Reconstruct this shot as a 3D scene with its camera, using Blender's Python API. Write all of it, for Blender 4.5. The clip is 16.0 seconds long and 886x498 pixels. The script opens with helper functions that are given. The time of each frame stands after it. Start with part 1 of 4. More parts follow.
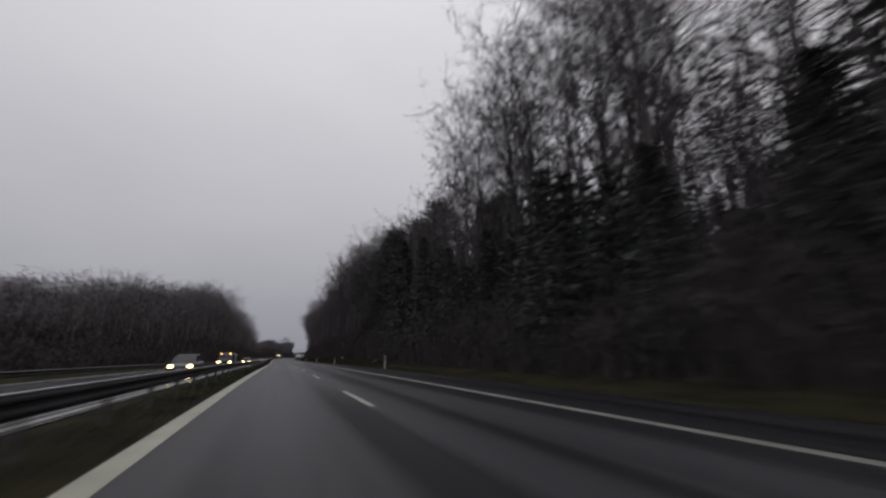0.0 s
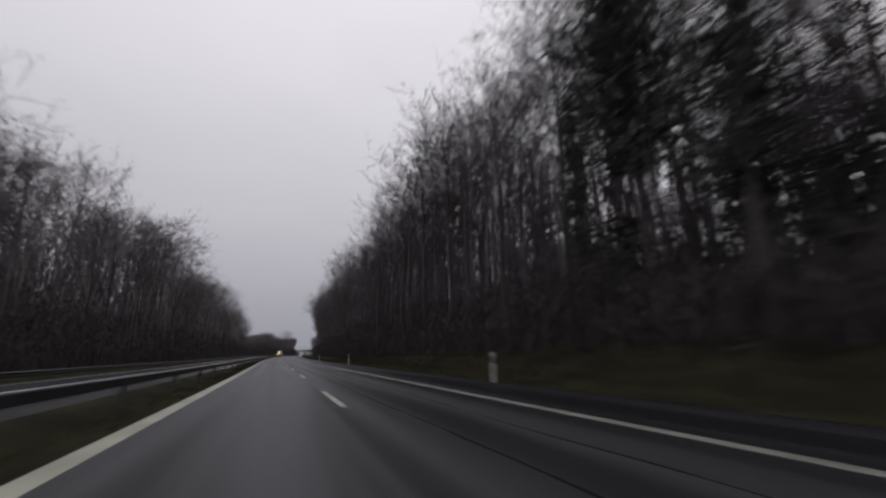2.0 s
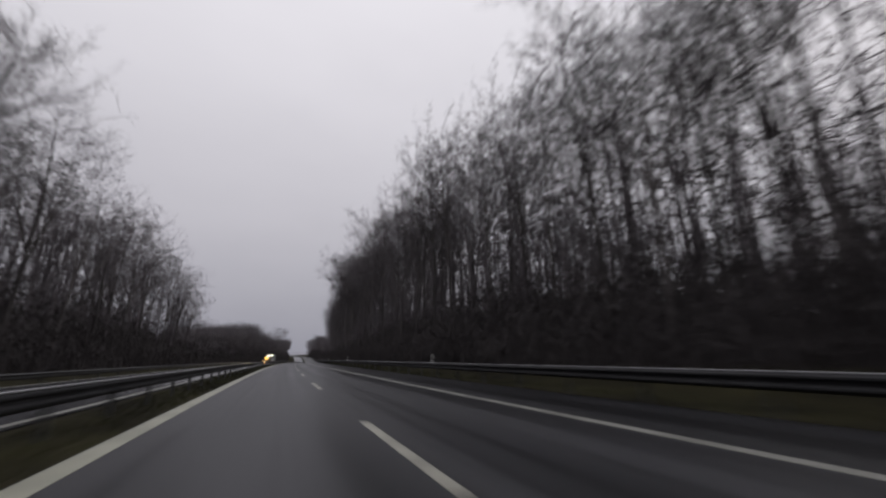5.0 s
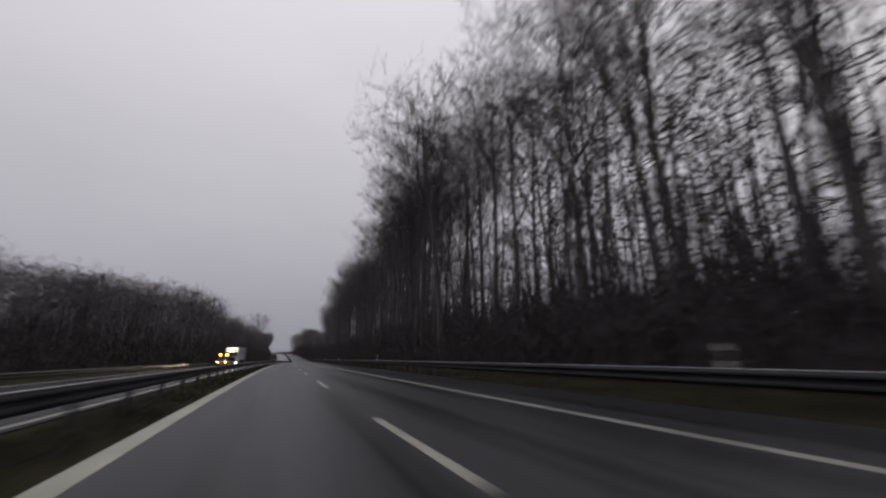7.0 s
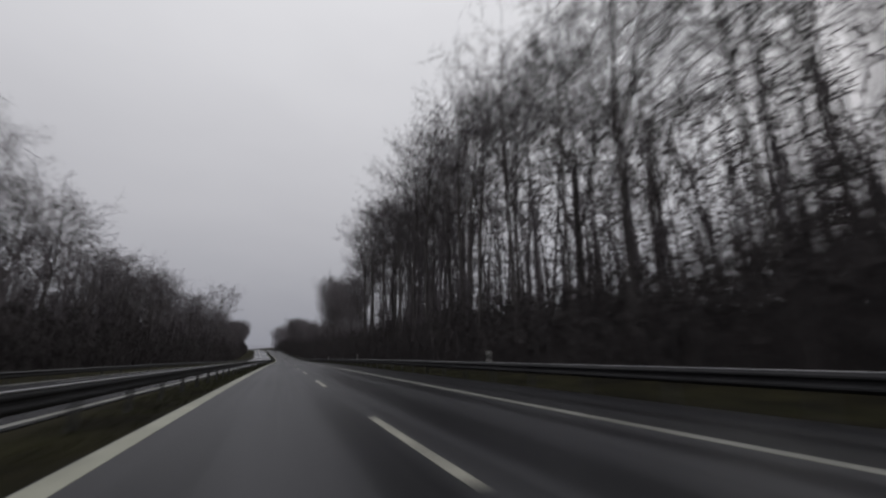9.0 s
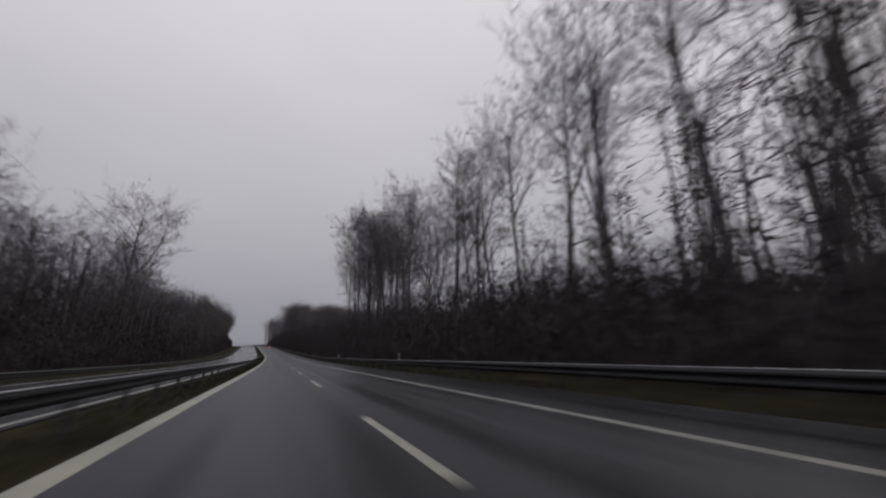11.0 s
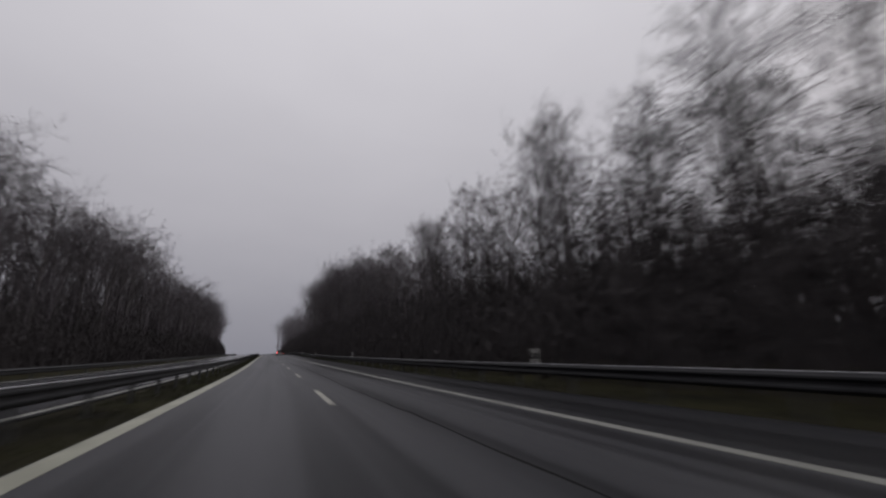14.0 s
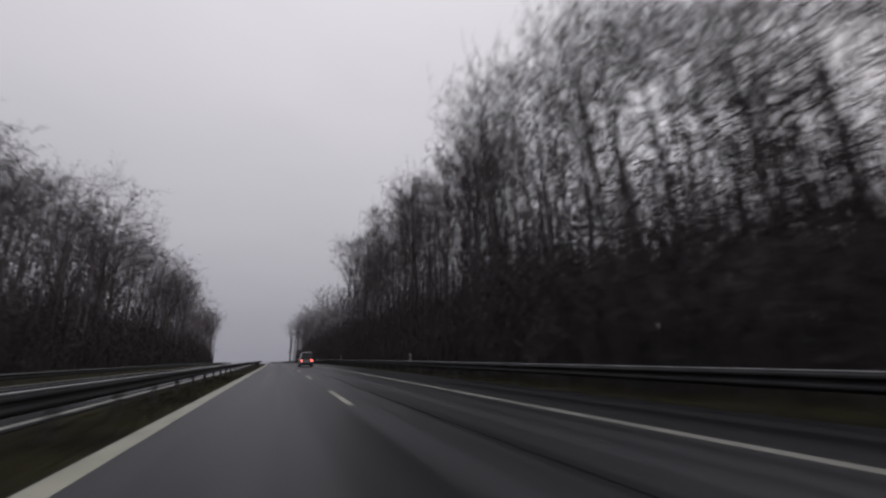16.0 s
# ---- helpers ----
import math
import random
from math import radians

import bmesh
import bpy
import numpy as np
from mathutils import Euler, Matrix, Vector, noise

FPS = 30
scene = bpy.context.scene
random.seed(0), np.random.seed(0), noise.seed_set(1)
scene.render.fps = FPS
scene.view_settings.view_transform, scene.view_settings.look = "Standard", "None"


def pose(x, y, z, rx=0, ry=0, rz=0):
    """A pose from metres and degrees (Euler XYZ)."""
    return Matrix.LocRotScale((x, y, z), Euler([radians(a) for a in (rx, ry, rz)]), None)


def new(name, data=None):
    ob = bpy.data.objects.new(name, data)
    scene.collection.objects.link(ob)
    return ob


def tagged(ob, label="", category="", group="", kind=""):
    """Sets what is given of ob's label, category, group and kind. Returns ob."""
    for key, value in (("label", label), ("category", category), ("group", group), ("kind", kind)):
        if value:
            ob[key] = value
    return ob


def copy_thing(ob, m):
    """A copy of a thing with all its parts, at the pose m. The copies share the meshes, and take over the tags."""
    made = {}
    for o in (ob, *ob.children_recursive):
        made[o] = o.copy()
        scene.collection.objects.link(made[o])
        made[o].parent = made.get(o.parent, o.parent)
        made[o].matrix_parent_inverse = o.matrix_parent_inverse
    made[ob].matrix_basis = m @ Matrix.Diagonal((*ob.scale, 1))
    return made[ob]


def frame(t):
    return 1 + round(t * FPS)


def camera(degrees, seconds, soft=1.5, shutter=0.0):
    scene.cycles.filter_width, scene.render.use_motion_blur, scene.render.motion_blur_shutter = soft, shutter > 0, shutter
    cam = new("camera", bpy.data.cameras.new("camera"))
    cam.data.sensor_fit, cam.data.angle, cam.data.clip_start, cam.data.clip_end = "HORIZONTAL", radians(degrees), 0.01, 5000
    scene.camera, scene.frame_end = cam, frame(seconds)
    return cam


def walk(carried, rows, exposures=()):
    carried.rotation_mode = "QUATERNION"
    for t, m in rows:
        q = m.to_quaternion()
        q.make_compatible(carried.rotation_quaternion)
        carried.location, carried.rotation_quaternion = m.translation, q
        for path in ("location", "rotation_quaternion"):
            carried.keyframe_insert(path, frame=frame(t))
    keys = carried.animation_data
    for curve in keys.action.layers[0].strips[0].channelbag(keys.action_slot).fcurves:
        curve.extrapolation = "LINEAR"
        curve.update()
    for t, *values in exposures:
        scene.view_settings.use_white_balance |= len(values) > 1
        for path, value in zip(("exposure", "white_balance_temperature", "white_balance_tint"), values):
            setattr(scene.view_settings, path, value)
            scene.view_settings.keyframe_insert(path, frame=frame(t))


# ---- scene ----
# A wet two-lane motorway through bare winter woods under a low overcast sky.

# ---------------------------------------------------------------- camera
cam = camera(94.9, 16.0, soft=2.3, shutter=0.4)
ROWS = [  # seconds, x, y, z, pitch, heading, roll
    (0.0, 1.365, -0.806, 0.976, 14.40, -22.09, -0.58),
    (0.5, 1.582, 18.930, 0.917, 14.35, -22.41, -0.74),
    (1.0, 2.020, 38.667, 0.798, 14.17, -22.65, -0.82),
    (1.5, 2.466, 58.414, 0.635, 13.99, -22.45, -0.85),
    (2.0, 2.744, 78.171, 0.458, 14.01, -22.06, -0.88),
    (2.5, 2.855, 97.928, 0.318, 14.13, -21.71, -0.95),
    (3.0, 2.883, 117.680, 0.211, 14.20, -21.54, -1.00),
    (3.5, 2.869, 137.422, 0.134, 14.41, -21.70, -0.92),
    (4.0, 2.856, 157.157, 0.084, 14.71, -22.07, -0.89),
    (4.5, 3.021, 176.887, 0.051, 14.78, -22.62, -0.87),
    (5.0, 3.395, 196.612, 0.031, 14.75, -23.26, -0.84),
    (5.5, 3.983, 216.334, 0.013, 14.71, -23.88, -0.82),
    (6.0, 4.775, 236.051, -0.007, 14.64, -24.47, -0.79),
    (6.5, 5.753, 255.761, -0.037, 14.58, -25.02, -0.74),
    (7.0, 6.979, 275.459, -0.085, 14.44, -25.51, -0.70),
    (7.5, 8.473, 295.139, -0.169, 14.27, -26.05, -0.68),
    (8.0, 10.072, 314.811, -0.288, 14.21, -26.55, -0.61),
    (8.5, 11.820, 334.466, -0.437, 14.12, -27.13, -0.58),
    (9.0, 13.842, 354.094, -0.611, 14.08, -27.81, -0.54),
    (9.5, 16.092, 373.706, -0.800, 14.03, -28.23, -0.54),
    (10.0, 18.446, 393.314, -1.006, 13.94, -28.40, -0.56),
    (10.5, 20.836, 412.921, -1.246, 13.82, -28.47, -0.57),
    (11.0, 23.230, 432.531, -1.517, 13.75, -28.44, -0.59),
    (11.5, 25.605, 452.146, -1.806, 13.72, -28.36, -0.57),
    (12.0, 27.869, 471.776, -2.089, 14.01, -28.21, -0.54),
    (12.5, 30.031, 491.420, -2.284, 14.29, -27.97, -0.62),
    (13.0, 32.198, 511.065, -2.377, 14.61, -27.78, -0.82),
    (13.5, 34.339, 530.722, -2.349, 14.95, -27.29, -0.92),
    (14.0, 36.316, 550.406, -2.198, 15.16, -26.58, -1.03),
    (14.5, 37.849, 570.128, -1.928, 15.46, -25.79, -1.23),
    (15.0, 39.035, 589.869, -1.550, 15.79, -25.25, -1.34),
    (15.5, 40.139, 609.600, -1.107, 15.95, -25.18, -1.39),
    (16.0, 41.354, 629.313, -0.614, 15.96, -25.50, -1.47),
]

walk(cam, [(t, pose(x, y, z, 90 + p, 0, h) @ pose(0, 0, 0, 0, 0, roll)) for t, x, y, z, p, h, roll in ROWS],
     exposures=[(0.0, 0.05, 6500, 12), (0.5, 0.08, 6500, 7), (1.4, 0.13, 6500, 9), (2.2, 0.2, 6500, 14), (3.4, 0.2, 6500, 14), (6.5, 0.1, 6500, 14), (7.5, 0.06, 6500, 14), (8.7, 0.08, 6500, 10),
                (11.5, -0.03, 6500, 14), (13.0, -0.06, 6500, 14), (14.0, -0.13, 6500, 14), (15.3, 0.0, 6500, 14), (16.0, 0.04, 6500, 14)])

# ---------------------------------------------------------------- sky and light
world = bpy.data.worlds.new("overcast_sky")
scene.world = world
world.use_nodes = True
wn, wl = world.node_tree.nodes, world.node_tree.links
wn.clear()
SUN_HEIGHT, SUN_SIDE = 30.0, 80.0
sky = wn.new("ShaderNodeTexSky")
sky.sky_type = "NISHITA"
sky.sun_disc = False
sky.sun_elevation, sky.sun_rotation = radians(SUN_HEIGHT), radians(SUN_SIDE)
sky.dust_density, sky.air_density = 4.0, 1.0
coord = wn.new("ShaderNodeTexCoord")
split = wn.new("ShaderNodeSeparateXYZ")
wl.new(coord.outputs["Generated"], split.inputs[0])
clouds = wn.new("ShaderNodeTexNoise")
clouds.inputs["Scale"].default_value, clouds.inputs["Detail"].default_value = 2.2, 5.0
stretch = wn.new("ShaderNodeMapping")
stretch.inputs["Scale"].default_value = (1.0, 1.0, 2.2)
wl.new(coord.outputs["Generated"], stretch.inputs[0])
wl.new(stretch.outputs[0], clouds.inputs["Vector"])
lift = wn.new("ShaderNodeMath")
lift.operation = "MULTIPLY_ADD"
lift.inputs[1].default_value, lift.inputs[2].default_value = 0.16, -0.08
wl.new(clouds.outputs[0], lift.inputs[0])
height = wn.new("ShaderNodeMath")
wl.new(split.outputs["Z"], height.inputs[0])
wl.new(lift.outputs[0], height.inputs[1])
layer = wn.new("ShaderNodeValToRGB")
layer.color_ramp.elements[0].position, layer.color_ramp.elements[0].color = 0.0, (0.27, 0.275, 0.311, 1)
layer.color_ramp.elements[1].position, layer.color_ramp.elements[1].color = 0.75, (0.72, 0.72, 0.747, 1)
mid = layer.color_ramp.elements.new(0.3)
mid.color = (0.46, 0.46, 0.491, 1)
wl.new(height.outputs[0], layer.inputs[0])
under = wn.new("ShaderNodeBackground")
under.inputs["Strength"].default_value = 1.0
wl.new(layer.outputs[0], under.inputs[0])
above = wn.new("ShaderNodeBackground")
above.inputs["Strength"].default_value = 0.06
wl.new(sky.outputs[0], above.inputs[0])
veil = wn.new("ShaderNodeMixShader")
veil.inputs[0].default_value = 0.985
wl.new(above.outputs[0], veil.inputs[1])
wl.new(under.outputs[0], veil.inputs[2])
world_out = wn.new("ShaderNodeOutputWorld")
wl.new(veil.outputs[0], world_out.inputs[0])

lamp = bpy.data.lights.new("sun", "SUN")
lamp.energy, lamp.angle, lamp.color = 0.5, radians(40), (1.0, 0.97, 0.94)
sun = new("sun", lamp)
sun.matrix_world = pose(0, 0, 60, 90 - SUN_HEIGHT, 0, 180 - SUN_SIDE)


# ---------------------------------------------------------------- materials
def material(name, base, rough=0.8, dark=None, scale=3.0, fine=40.0, bump=0.0, metal=0.0, space="Object", spread=0.0,
             rough_to=None, specular=0.5, stretch_by=None):
    """Two scales of noise mix two tones of a surface; spread varies the tone from object to object."""
    m = bpy.data.materials.new(name)
    m.use_nodes = True
    n, l = m.node_tree.nodes, m.node_tree.links
    b = n["Principled BSDF"]
    b.inputs["Metallic"].default_value = metal
    b.inputs["Specular IOR Level"].default_value = specular
    tc = n.new("ShaderNodeTexCoord")
    at = tc.outputs[space]
    if stretch_by:
        mp = n.new("ShaderNodeMapping")
        mp.inputs["Scale"].default_value = stretch_by
        l.new(at, mp.inputs[0])
        at = mp.outputs[0]
    big, small = n.new("ShaderNodeTexNoise"), n.new("ShaderNodeTexNoise")
    big.inputs["Scale"].default_value, big.inputs["Detail"].default_value = scale, 4.0
    small.inputs["Scale"].default_value, small.inputs["Detail"].default_value = fine, 3.0
    l.new(at, big.inputs["Vector"])
    l.new(at, small.inputs["Vector"])
    both = n.new("ShaderNodeMath")
    both.operation = "MULTIPLY_ADD"
    both.inputs[1].default_value = 0.45
    l.new(small.outputs[0], both.inputs[0])
    l.new(big.outputs[0], both.inputs[2])
    ramp = n.new("ShaderNodeValToRGB")
    d = dark or tuple(c * 0.55 for c in base)
    ramp.color_ramp.elements[0].position, ramp.color_ramp.elements[0].color = 0.5, (*d, 1)
    ramp.color_ramp.elements[1].position, ramp.color_ramp.elements[1].color = 0.95, (*base, 1)
    l.new(both.outputs[0], ramp.inputs[0])
    colour = ramp.outputs[0]
    if spread:
        info = n.new("ShaderNodeObjectInfo")
        amount = n.new("ShaderNodeMapRange")
        amount.inputs["To Min"].default_value, amount.inputs["To Max"].default_value = 1 - spread, 1 + spread
        l.new(info.outputs["Random"], amount.inputs[0])
        tint = n.new("ShaderNodeVectorMath")
        tint.operation = "SCALE"
        l.new(colour, tint.inputs[0])
        l.new(amount.outputs[0], tint.inputs["Scale"])
        colour = tint.outputs[0]
    l.new(colour, b.inputs["Base Color"])
    if rough_to is None:
        b.inputs["Roughness"].default_value = rough
    else:
        rr = n.new("ShaderNodeMapRange")
        rr.inputs["From Min"].default_value, rr.inputs["From Max"].default_value = 0.35, 0.65
        rr.inputs["To Min"].default_value, rr.inputs["To Max"].default_value = rough, rough_to
        l.new(big.outputs[0], rr.inputs[0])
        l.new(rr.outputs[0], b.inputs["Roughness"])
    if bump:
        bp = n.new("ShaderNodeBump")
        bp.inputs["Strength"].default_value, bp.inputs["Distance"].default_value = bump, 0.02
        l.new(small.outputs[0], bp.inputs["Height"])
        l.new(bp.outputs[0], b.inputs["Normal"])
    return m


def glowing(name, colour, strength):
    m = bpy.data.materials.new(name)
    m.use_nodes = True
    b = m.node_tree.nodes["Principled BSDF"]
    b.inputs["Base Color"].default_value = (*colour, 1)
    b.inputs["Emission Color"].default_value = (*colour, 1)
    b.inputs["Emission Strength"].default_value = strength
    return m


def asphalt_material(name, lanes, smooth=0.29, coarse=0.52, gloss=0.112):
    """Wet asphalt. Its UV is (metres across, metres along): worn wheel tracks and a tar seam run along it."""
    m = bpy.data.materials.new(name)
    m.use_nodes = True
    n, l = m.node_tree.nodes, m.node_tree.links
    b = n["Principled BSDF"]
    uv = n.new("ShaderNodeUVMap")
    uv.uv_map = "along"
    sp = n.new("ShaderNodeSeparateXYZ")
    l.new(uv.outputs[0], sp.inputs[0])
    streak = n.new("ShaderNodeTexNoise")
    mp = n.new("ShaderNodeMapping")
    mp.inputs["Scale"].default_value = (2.6, 0.03, 1)
    l.new(uv.outputs[0], mp.inputs[0])
    l.new(mp.outputs[0], streak.inputs["Vector"])
    streak.inputs["Scale"].default_value, streak.inputs["Detail"].default_value = 1.0, 5.0
    grain, patch = n.new("ShaderNodeTexNoise"), n.new("ShaderNodeTexNoise")
    grain.inputs["Scale"].default_value, grain.inputs["Detail"].default_value = 90.0, 2.0
    patch.inputs["Scale"].default_value, patch.inputs["Detail"].default_value = 0.35, 5.0
    l.new(uv.outputs[0], grain.inputs["Vector"])
    drawn = n.new("ShaderNodeMapping")
    drawn.inputs["Scale"].default_value = (1.0, 0.12, 1)
    l.new(uv.outputs[0], drawn.inputs[0])
    l.new(drawn.outputs[0], patch.inputs["Vector"])
    wave = n.new("ShaderNodeMath")
    wave.operation = "MULTIPLY_ADD"
    wave.inputs[1].default_value, wave.inputs[2].default_value = 2 * math.pi / (lanes / 2), 0.4
    l.new(sp.outputs["X"], wave.inputs[0])
    track = n.new("ShaderNodeMath")
    track.operation = "SINE"
    l.new(wave.outputs[0], track.inputs[0])
    tone = n.new("ShaderNodeMath")
    tone.operation = "MULTIPLY_ADD"
    tone.inputs[1].default_value = 0.15
    l.new(track.outputs[0], tone.inputs[0])
    add1 = n.new("ShaderNodeMath")
    l.new(streak.outputs[0], add1.inputs[0])
    l.new(patch.outputs[0], add1.inputs[1])
    l.new(add1.outputs[0], tone.inputs[2])
    add2 = n.new("ShaderNodeMath")
    add2.operation = "MULTIPLY_ADD"
    add2.inputs[1].default_value = 0.35
    l.new(grain.outputs[0], add2.inputs[0])
    l.new(tone.outputs[0], add2.inputs[2])
    ramp = n.new("ShaderNodeValToRGB")
    ramp.color_ramp.elements[0].position, ramp.color_ramp.elements[0].color = 0.75, (0.024, 0.024, 0.0262, 1)
    ramp.color_ramp.elements[1].position, ramp.color_ramp.elements[1].color = 1.0, (0.047, 0.047, 0.0512, 1)
    half = n.new("ShaderNodeMath")
    half.operation = "MULTIPLY"
    half.inputs[1].default_value = 0.75
    l.new(add2.outputs[0], half.inputs[0])
    l.new(half.outputs[0], ramp.inputs[0])
    shoulder_tone = n.new("ShaderNodeMapRange")      # the hard shoulder's asphalt is darker and shines less
    shoulder_tone.inputs["From Min"].default_value, shoulder_tone.inputs["From Max"].default_value = 6.2, 6.45
    shoulder_tone.inputs["To Min"].default_value, shoulder_tone.inputs["To Max"].default_value = 1.0, 0.58
    l.new(sp.outputs["X"], shoulder_tone.inputs[0])
    shade = n.new("ShaderNodeVectorMath")
    shade.operation = "SCALE"
    l.new(ramp.outputs[0], shade.inputs[0])
    l.new(shoulder_tone.outputs[0], shade.inputs["Scale"])
    l.new(shade.outputs[0], b.inputs["Base Color"])
    sheen = n.new("ShaderNodeMath")
    sheen.operation = "MULTIPLY"
    sheen.inputs[1].default_value = gloss
    rub = n.new("ShaderNodeMapRange")        # the wheel tracks and older patches shine less
    rub.inputs["From Min"].default_value, rub.inputs["From Max"].default_value = 0.7, 1.3
    rub.inputs["To Min"].default_value, rub.inputs["To Max"].default_value = 0.45, 1.6
    l.new(tone.outputs[0], rub.inputs[0])
    worn = n.new("ShaderNodeMath")
    worn.operation = "MULTIPLY"
    l.new(rub.outputs[0], worn.inputs[0])
    l.new(shoulder_tone.outputs[0], worn.inputs[1])
    l.new(worn.outputs[0], sheen.inputs[0])
    l.new(sheen.outputs[0], b.inputs["Specular IOR Level"])
    wet = n.new("ShaderNodeMapRange")
    wet.inputs["From Min"].default_value, wet.inputs["From Max"].default_value = 0.6, 1.4
    wet.inputs["To Min"].default_value, wet.inputs["To Max"].default_value = smooth, coarse
    l.new(tone.outputs[0], wet.inputs[0])
    l.new(wet.outputs[0], b.inputs["Roughness"])
    bp = n.new("ShaderNodeBump")
    bp.inputs["Strength"].default_value, bp.inputs["Distance"].default_value = 0.12, 0.01
    l.new(grain.outputs[0], bp.inputs["Height"])
    l.new(bp.outputs[0], b.inputs["Normal"])
    return m


ASPHALT = asphalt_material("wet_asphalt", 3.137)
WETTER = asphalt_material("wetter_asphalt", 3.137, 0.19, 0.3, 0.2)
WORN_PAINT = material("dirty_worn_road_paint", (0.3, 0.3, 0.27), 0.5, (0.15, 0.15, 0.13), 1.2, 50, 0.15)
DASH_PAINT = material("rubbed_white_road_paint", (0.46, 0.45, 0.38), 0.5, (0.2, 0.195, 0.165), 2.5, 60, 0.15)
PAINT = material("worn_white_road_paint", (0.44, 0.44, 0.35), 0.5, (0.26, 0.26, 0.2), 1.5, 60, 0.15, space="Object")
GROUND = material("wet_winter_grass_and_soil", (0.038, 0.035, 0.018), 0.95, (0.012, 0.011, 0.009), 0.5, 3.5, 0.4, specular=0.05)
BARK = material("grey_brown_wet_bark", (0.12, 0.108, 0.106), 0.85, (0.05, 0.044, 0.044), 1.2, 14, 0.4, spread=0.3,
                stretch_by=(1, 1, 0.2))
TWIGS = material("thin_dark_twigs", (0.135, 0.12, 0.128), 0.85, (0.075, 0.066, 0.071), 0.8, 9, spread=0.3)
NEEDLES = material("dark_green_needles", (0.085, 0.093, 0.083), 0.85, (0.056, 0.062, 0.056), 0.8, 12, spread=0.25)
BRUSH = material("dark_bare_brush", (0.07, 0.061, 0.062), 0.9, (0.033, 0.029, 0.03), 0.5, 6)
GRASS = material("faded_grass_blades", (0.066, 0.071, 0.034), 0.9, (0.02, 0.019, 0.014), 0.5, 3.5, specular=0.2)
DEAD_GRASS = material("dead_brown_stalks", (0.075, 0.06, 0.033), 0.9, (0.024, 0.019, 0.014), 0.4, 3.0, specular=0.2)
STEEL = material("dull_galvanised_steel", (0.045, 0.045, 0.048), 0.8, (0.018, 0.018, 0.019), 1.2, 14, 0.2, rough_to=0.95, specular=0.25)
SIDE_STEEL = material("pale_galvanised_steel", (0.05, 0.05, 0.052), 0.75, (0.022, 0.022, 0.024), 1.2, 14, 0.2, rough_to=0.88, specular=0.22)
FAR_STEEL = material("stained_galvanised_steel", (0.06, 0.06, 0.063), 0.6, (0.03, 0.03, 0.032), 1.2, 20, metal=0.3, rough_to=0.75, specular=0.3)
# far lighter than the beams' steel: the top-edge gleam is put into this colour
GLEAM_STEEL = material("gleaming_galvanised_steel", (0.5, 0.5, 0.51), 0.28, (0.34, 0.34, 0.35), 1.2, 20, metal=0.8, rough_to=0.42)
POST_STEEL = material("weathered_steel_post", (0.12, 0.12, 0.12), 0.65, (0.06, 0.06, 0.06), 2, 20, metal=0.4)
PLASTIC = material("white_plastic", (0.62, 0.62, 0.6), 0.5, (0.38, 0.38, 0.35), 4, 30)
BLUE_PLATE = material("blue_enamelled_plate", (0.1, 0.14, 0.3), 0.5, (0.06, 0.09, 0.2), 6, 30)
BLACK = material("black_plastic", (0.02, 0.02, 0.02), 0.5, scale=4)
REFLECTOR = material("silver_reflector", (0.8, 0.8, 0.78), 0.15, (0.6, 0.6, 0.6), 6, 60, metal=0.3)

CAR_PAINT = [material("grey_car_paint", (0.12, 0.125, 0.13), 0.25, (0.09, 0.095, 0.1), 2, 40), material("dark_blue_car_paint", (0.02, 0.03, 0.06), 0.25, (0.015, 0.02, 0.045), 2, 40),
             material("silver_car_paint", (0.42, 0.42, 0.43), 0.3, (0.33, 0.33, 0.34), 2, 40, metal=0.3), material("white_van_paint", (0.7, 0.7, 0.7), 0.35, (0.5, 0.5, 0.49), 1, 30)]
TARPAULIN = material("dirty_white_tarpaulin", (0.46, 0.46, 0.45), 0.65, (0.28, 0.28, 0.275), 0.8, 14, 0.2)
BLUE_PRINT = material("blue_printed_panel", (0.05, 0.09, 0.2), 0.6, (0.04, 0.07, 0.15), 1, 20)
GREY_PRINT = material("grey_printed_bar", (0.25, 0.26, 0.28), 0.6, (0.18, 0.18, 0.2), 1, 20)
GLASS = material("dark_car_glass", (0.012, 0.013, 0.015), 0.05, (0.01, 0.01, 0.012), 1, 20)
RUBBER = material("black_rubber", (0.018, 0.018, 0.018), 0.8, scale=8)
RIM = material("alloy_rim", (0.35, 0.35, 0.36), 0.35, (0.25, 0.25, 0.25), 4, 30, metal=0.8)
LAMP_WHITE = glowing("lit_headlight", (1.0, 0.7, 0.26), 9.0)
LAMP_COLD = glowing("lit_white_lamp", (1.0, 0.92, 0.66), 9.0)
LAMP_AMBER = glowing("lit_amber_lamp", (1.0, 0.45, 0.06), 14.0)
ORANGE_PAINT = material("orange_van_paint", (0.5, 0.17, 0.03), 0.35, (0.36, 0.12, 0.025), 2, 30)
LAMP_RED = glowing("lit_tail_light", (1.0, 0.08, 0.06), 7.0)
MOSSY = material("mossy_green_leaves", (0.05, 0.055, 0.016), 0.85, (0.02, 0.022, 0.008), 0.8, 8)
HEDGE = material("brown_hedge", (0.075, 0.052, 0.024), 0.85, (0.036, 0.026, 0.014), 0.6, 8)


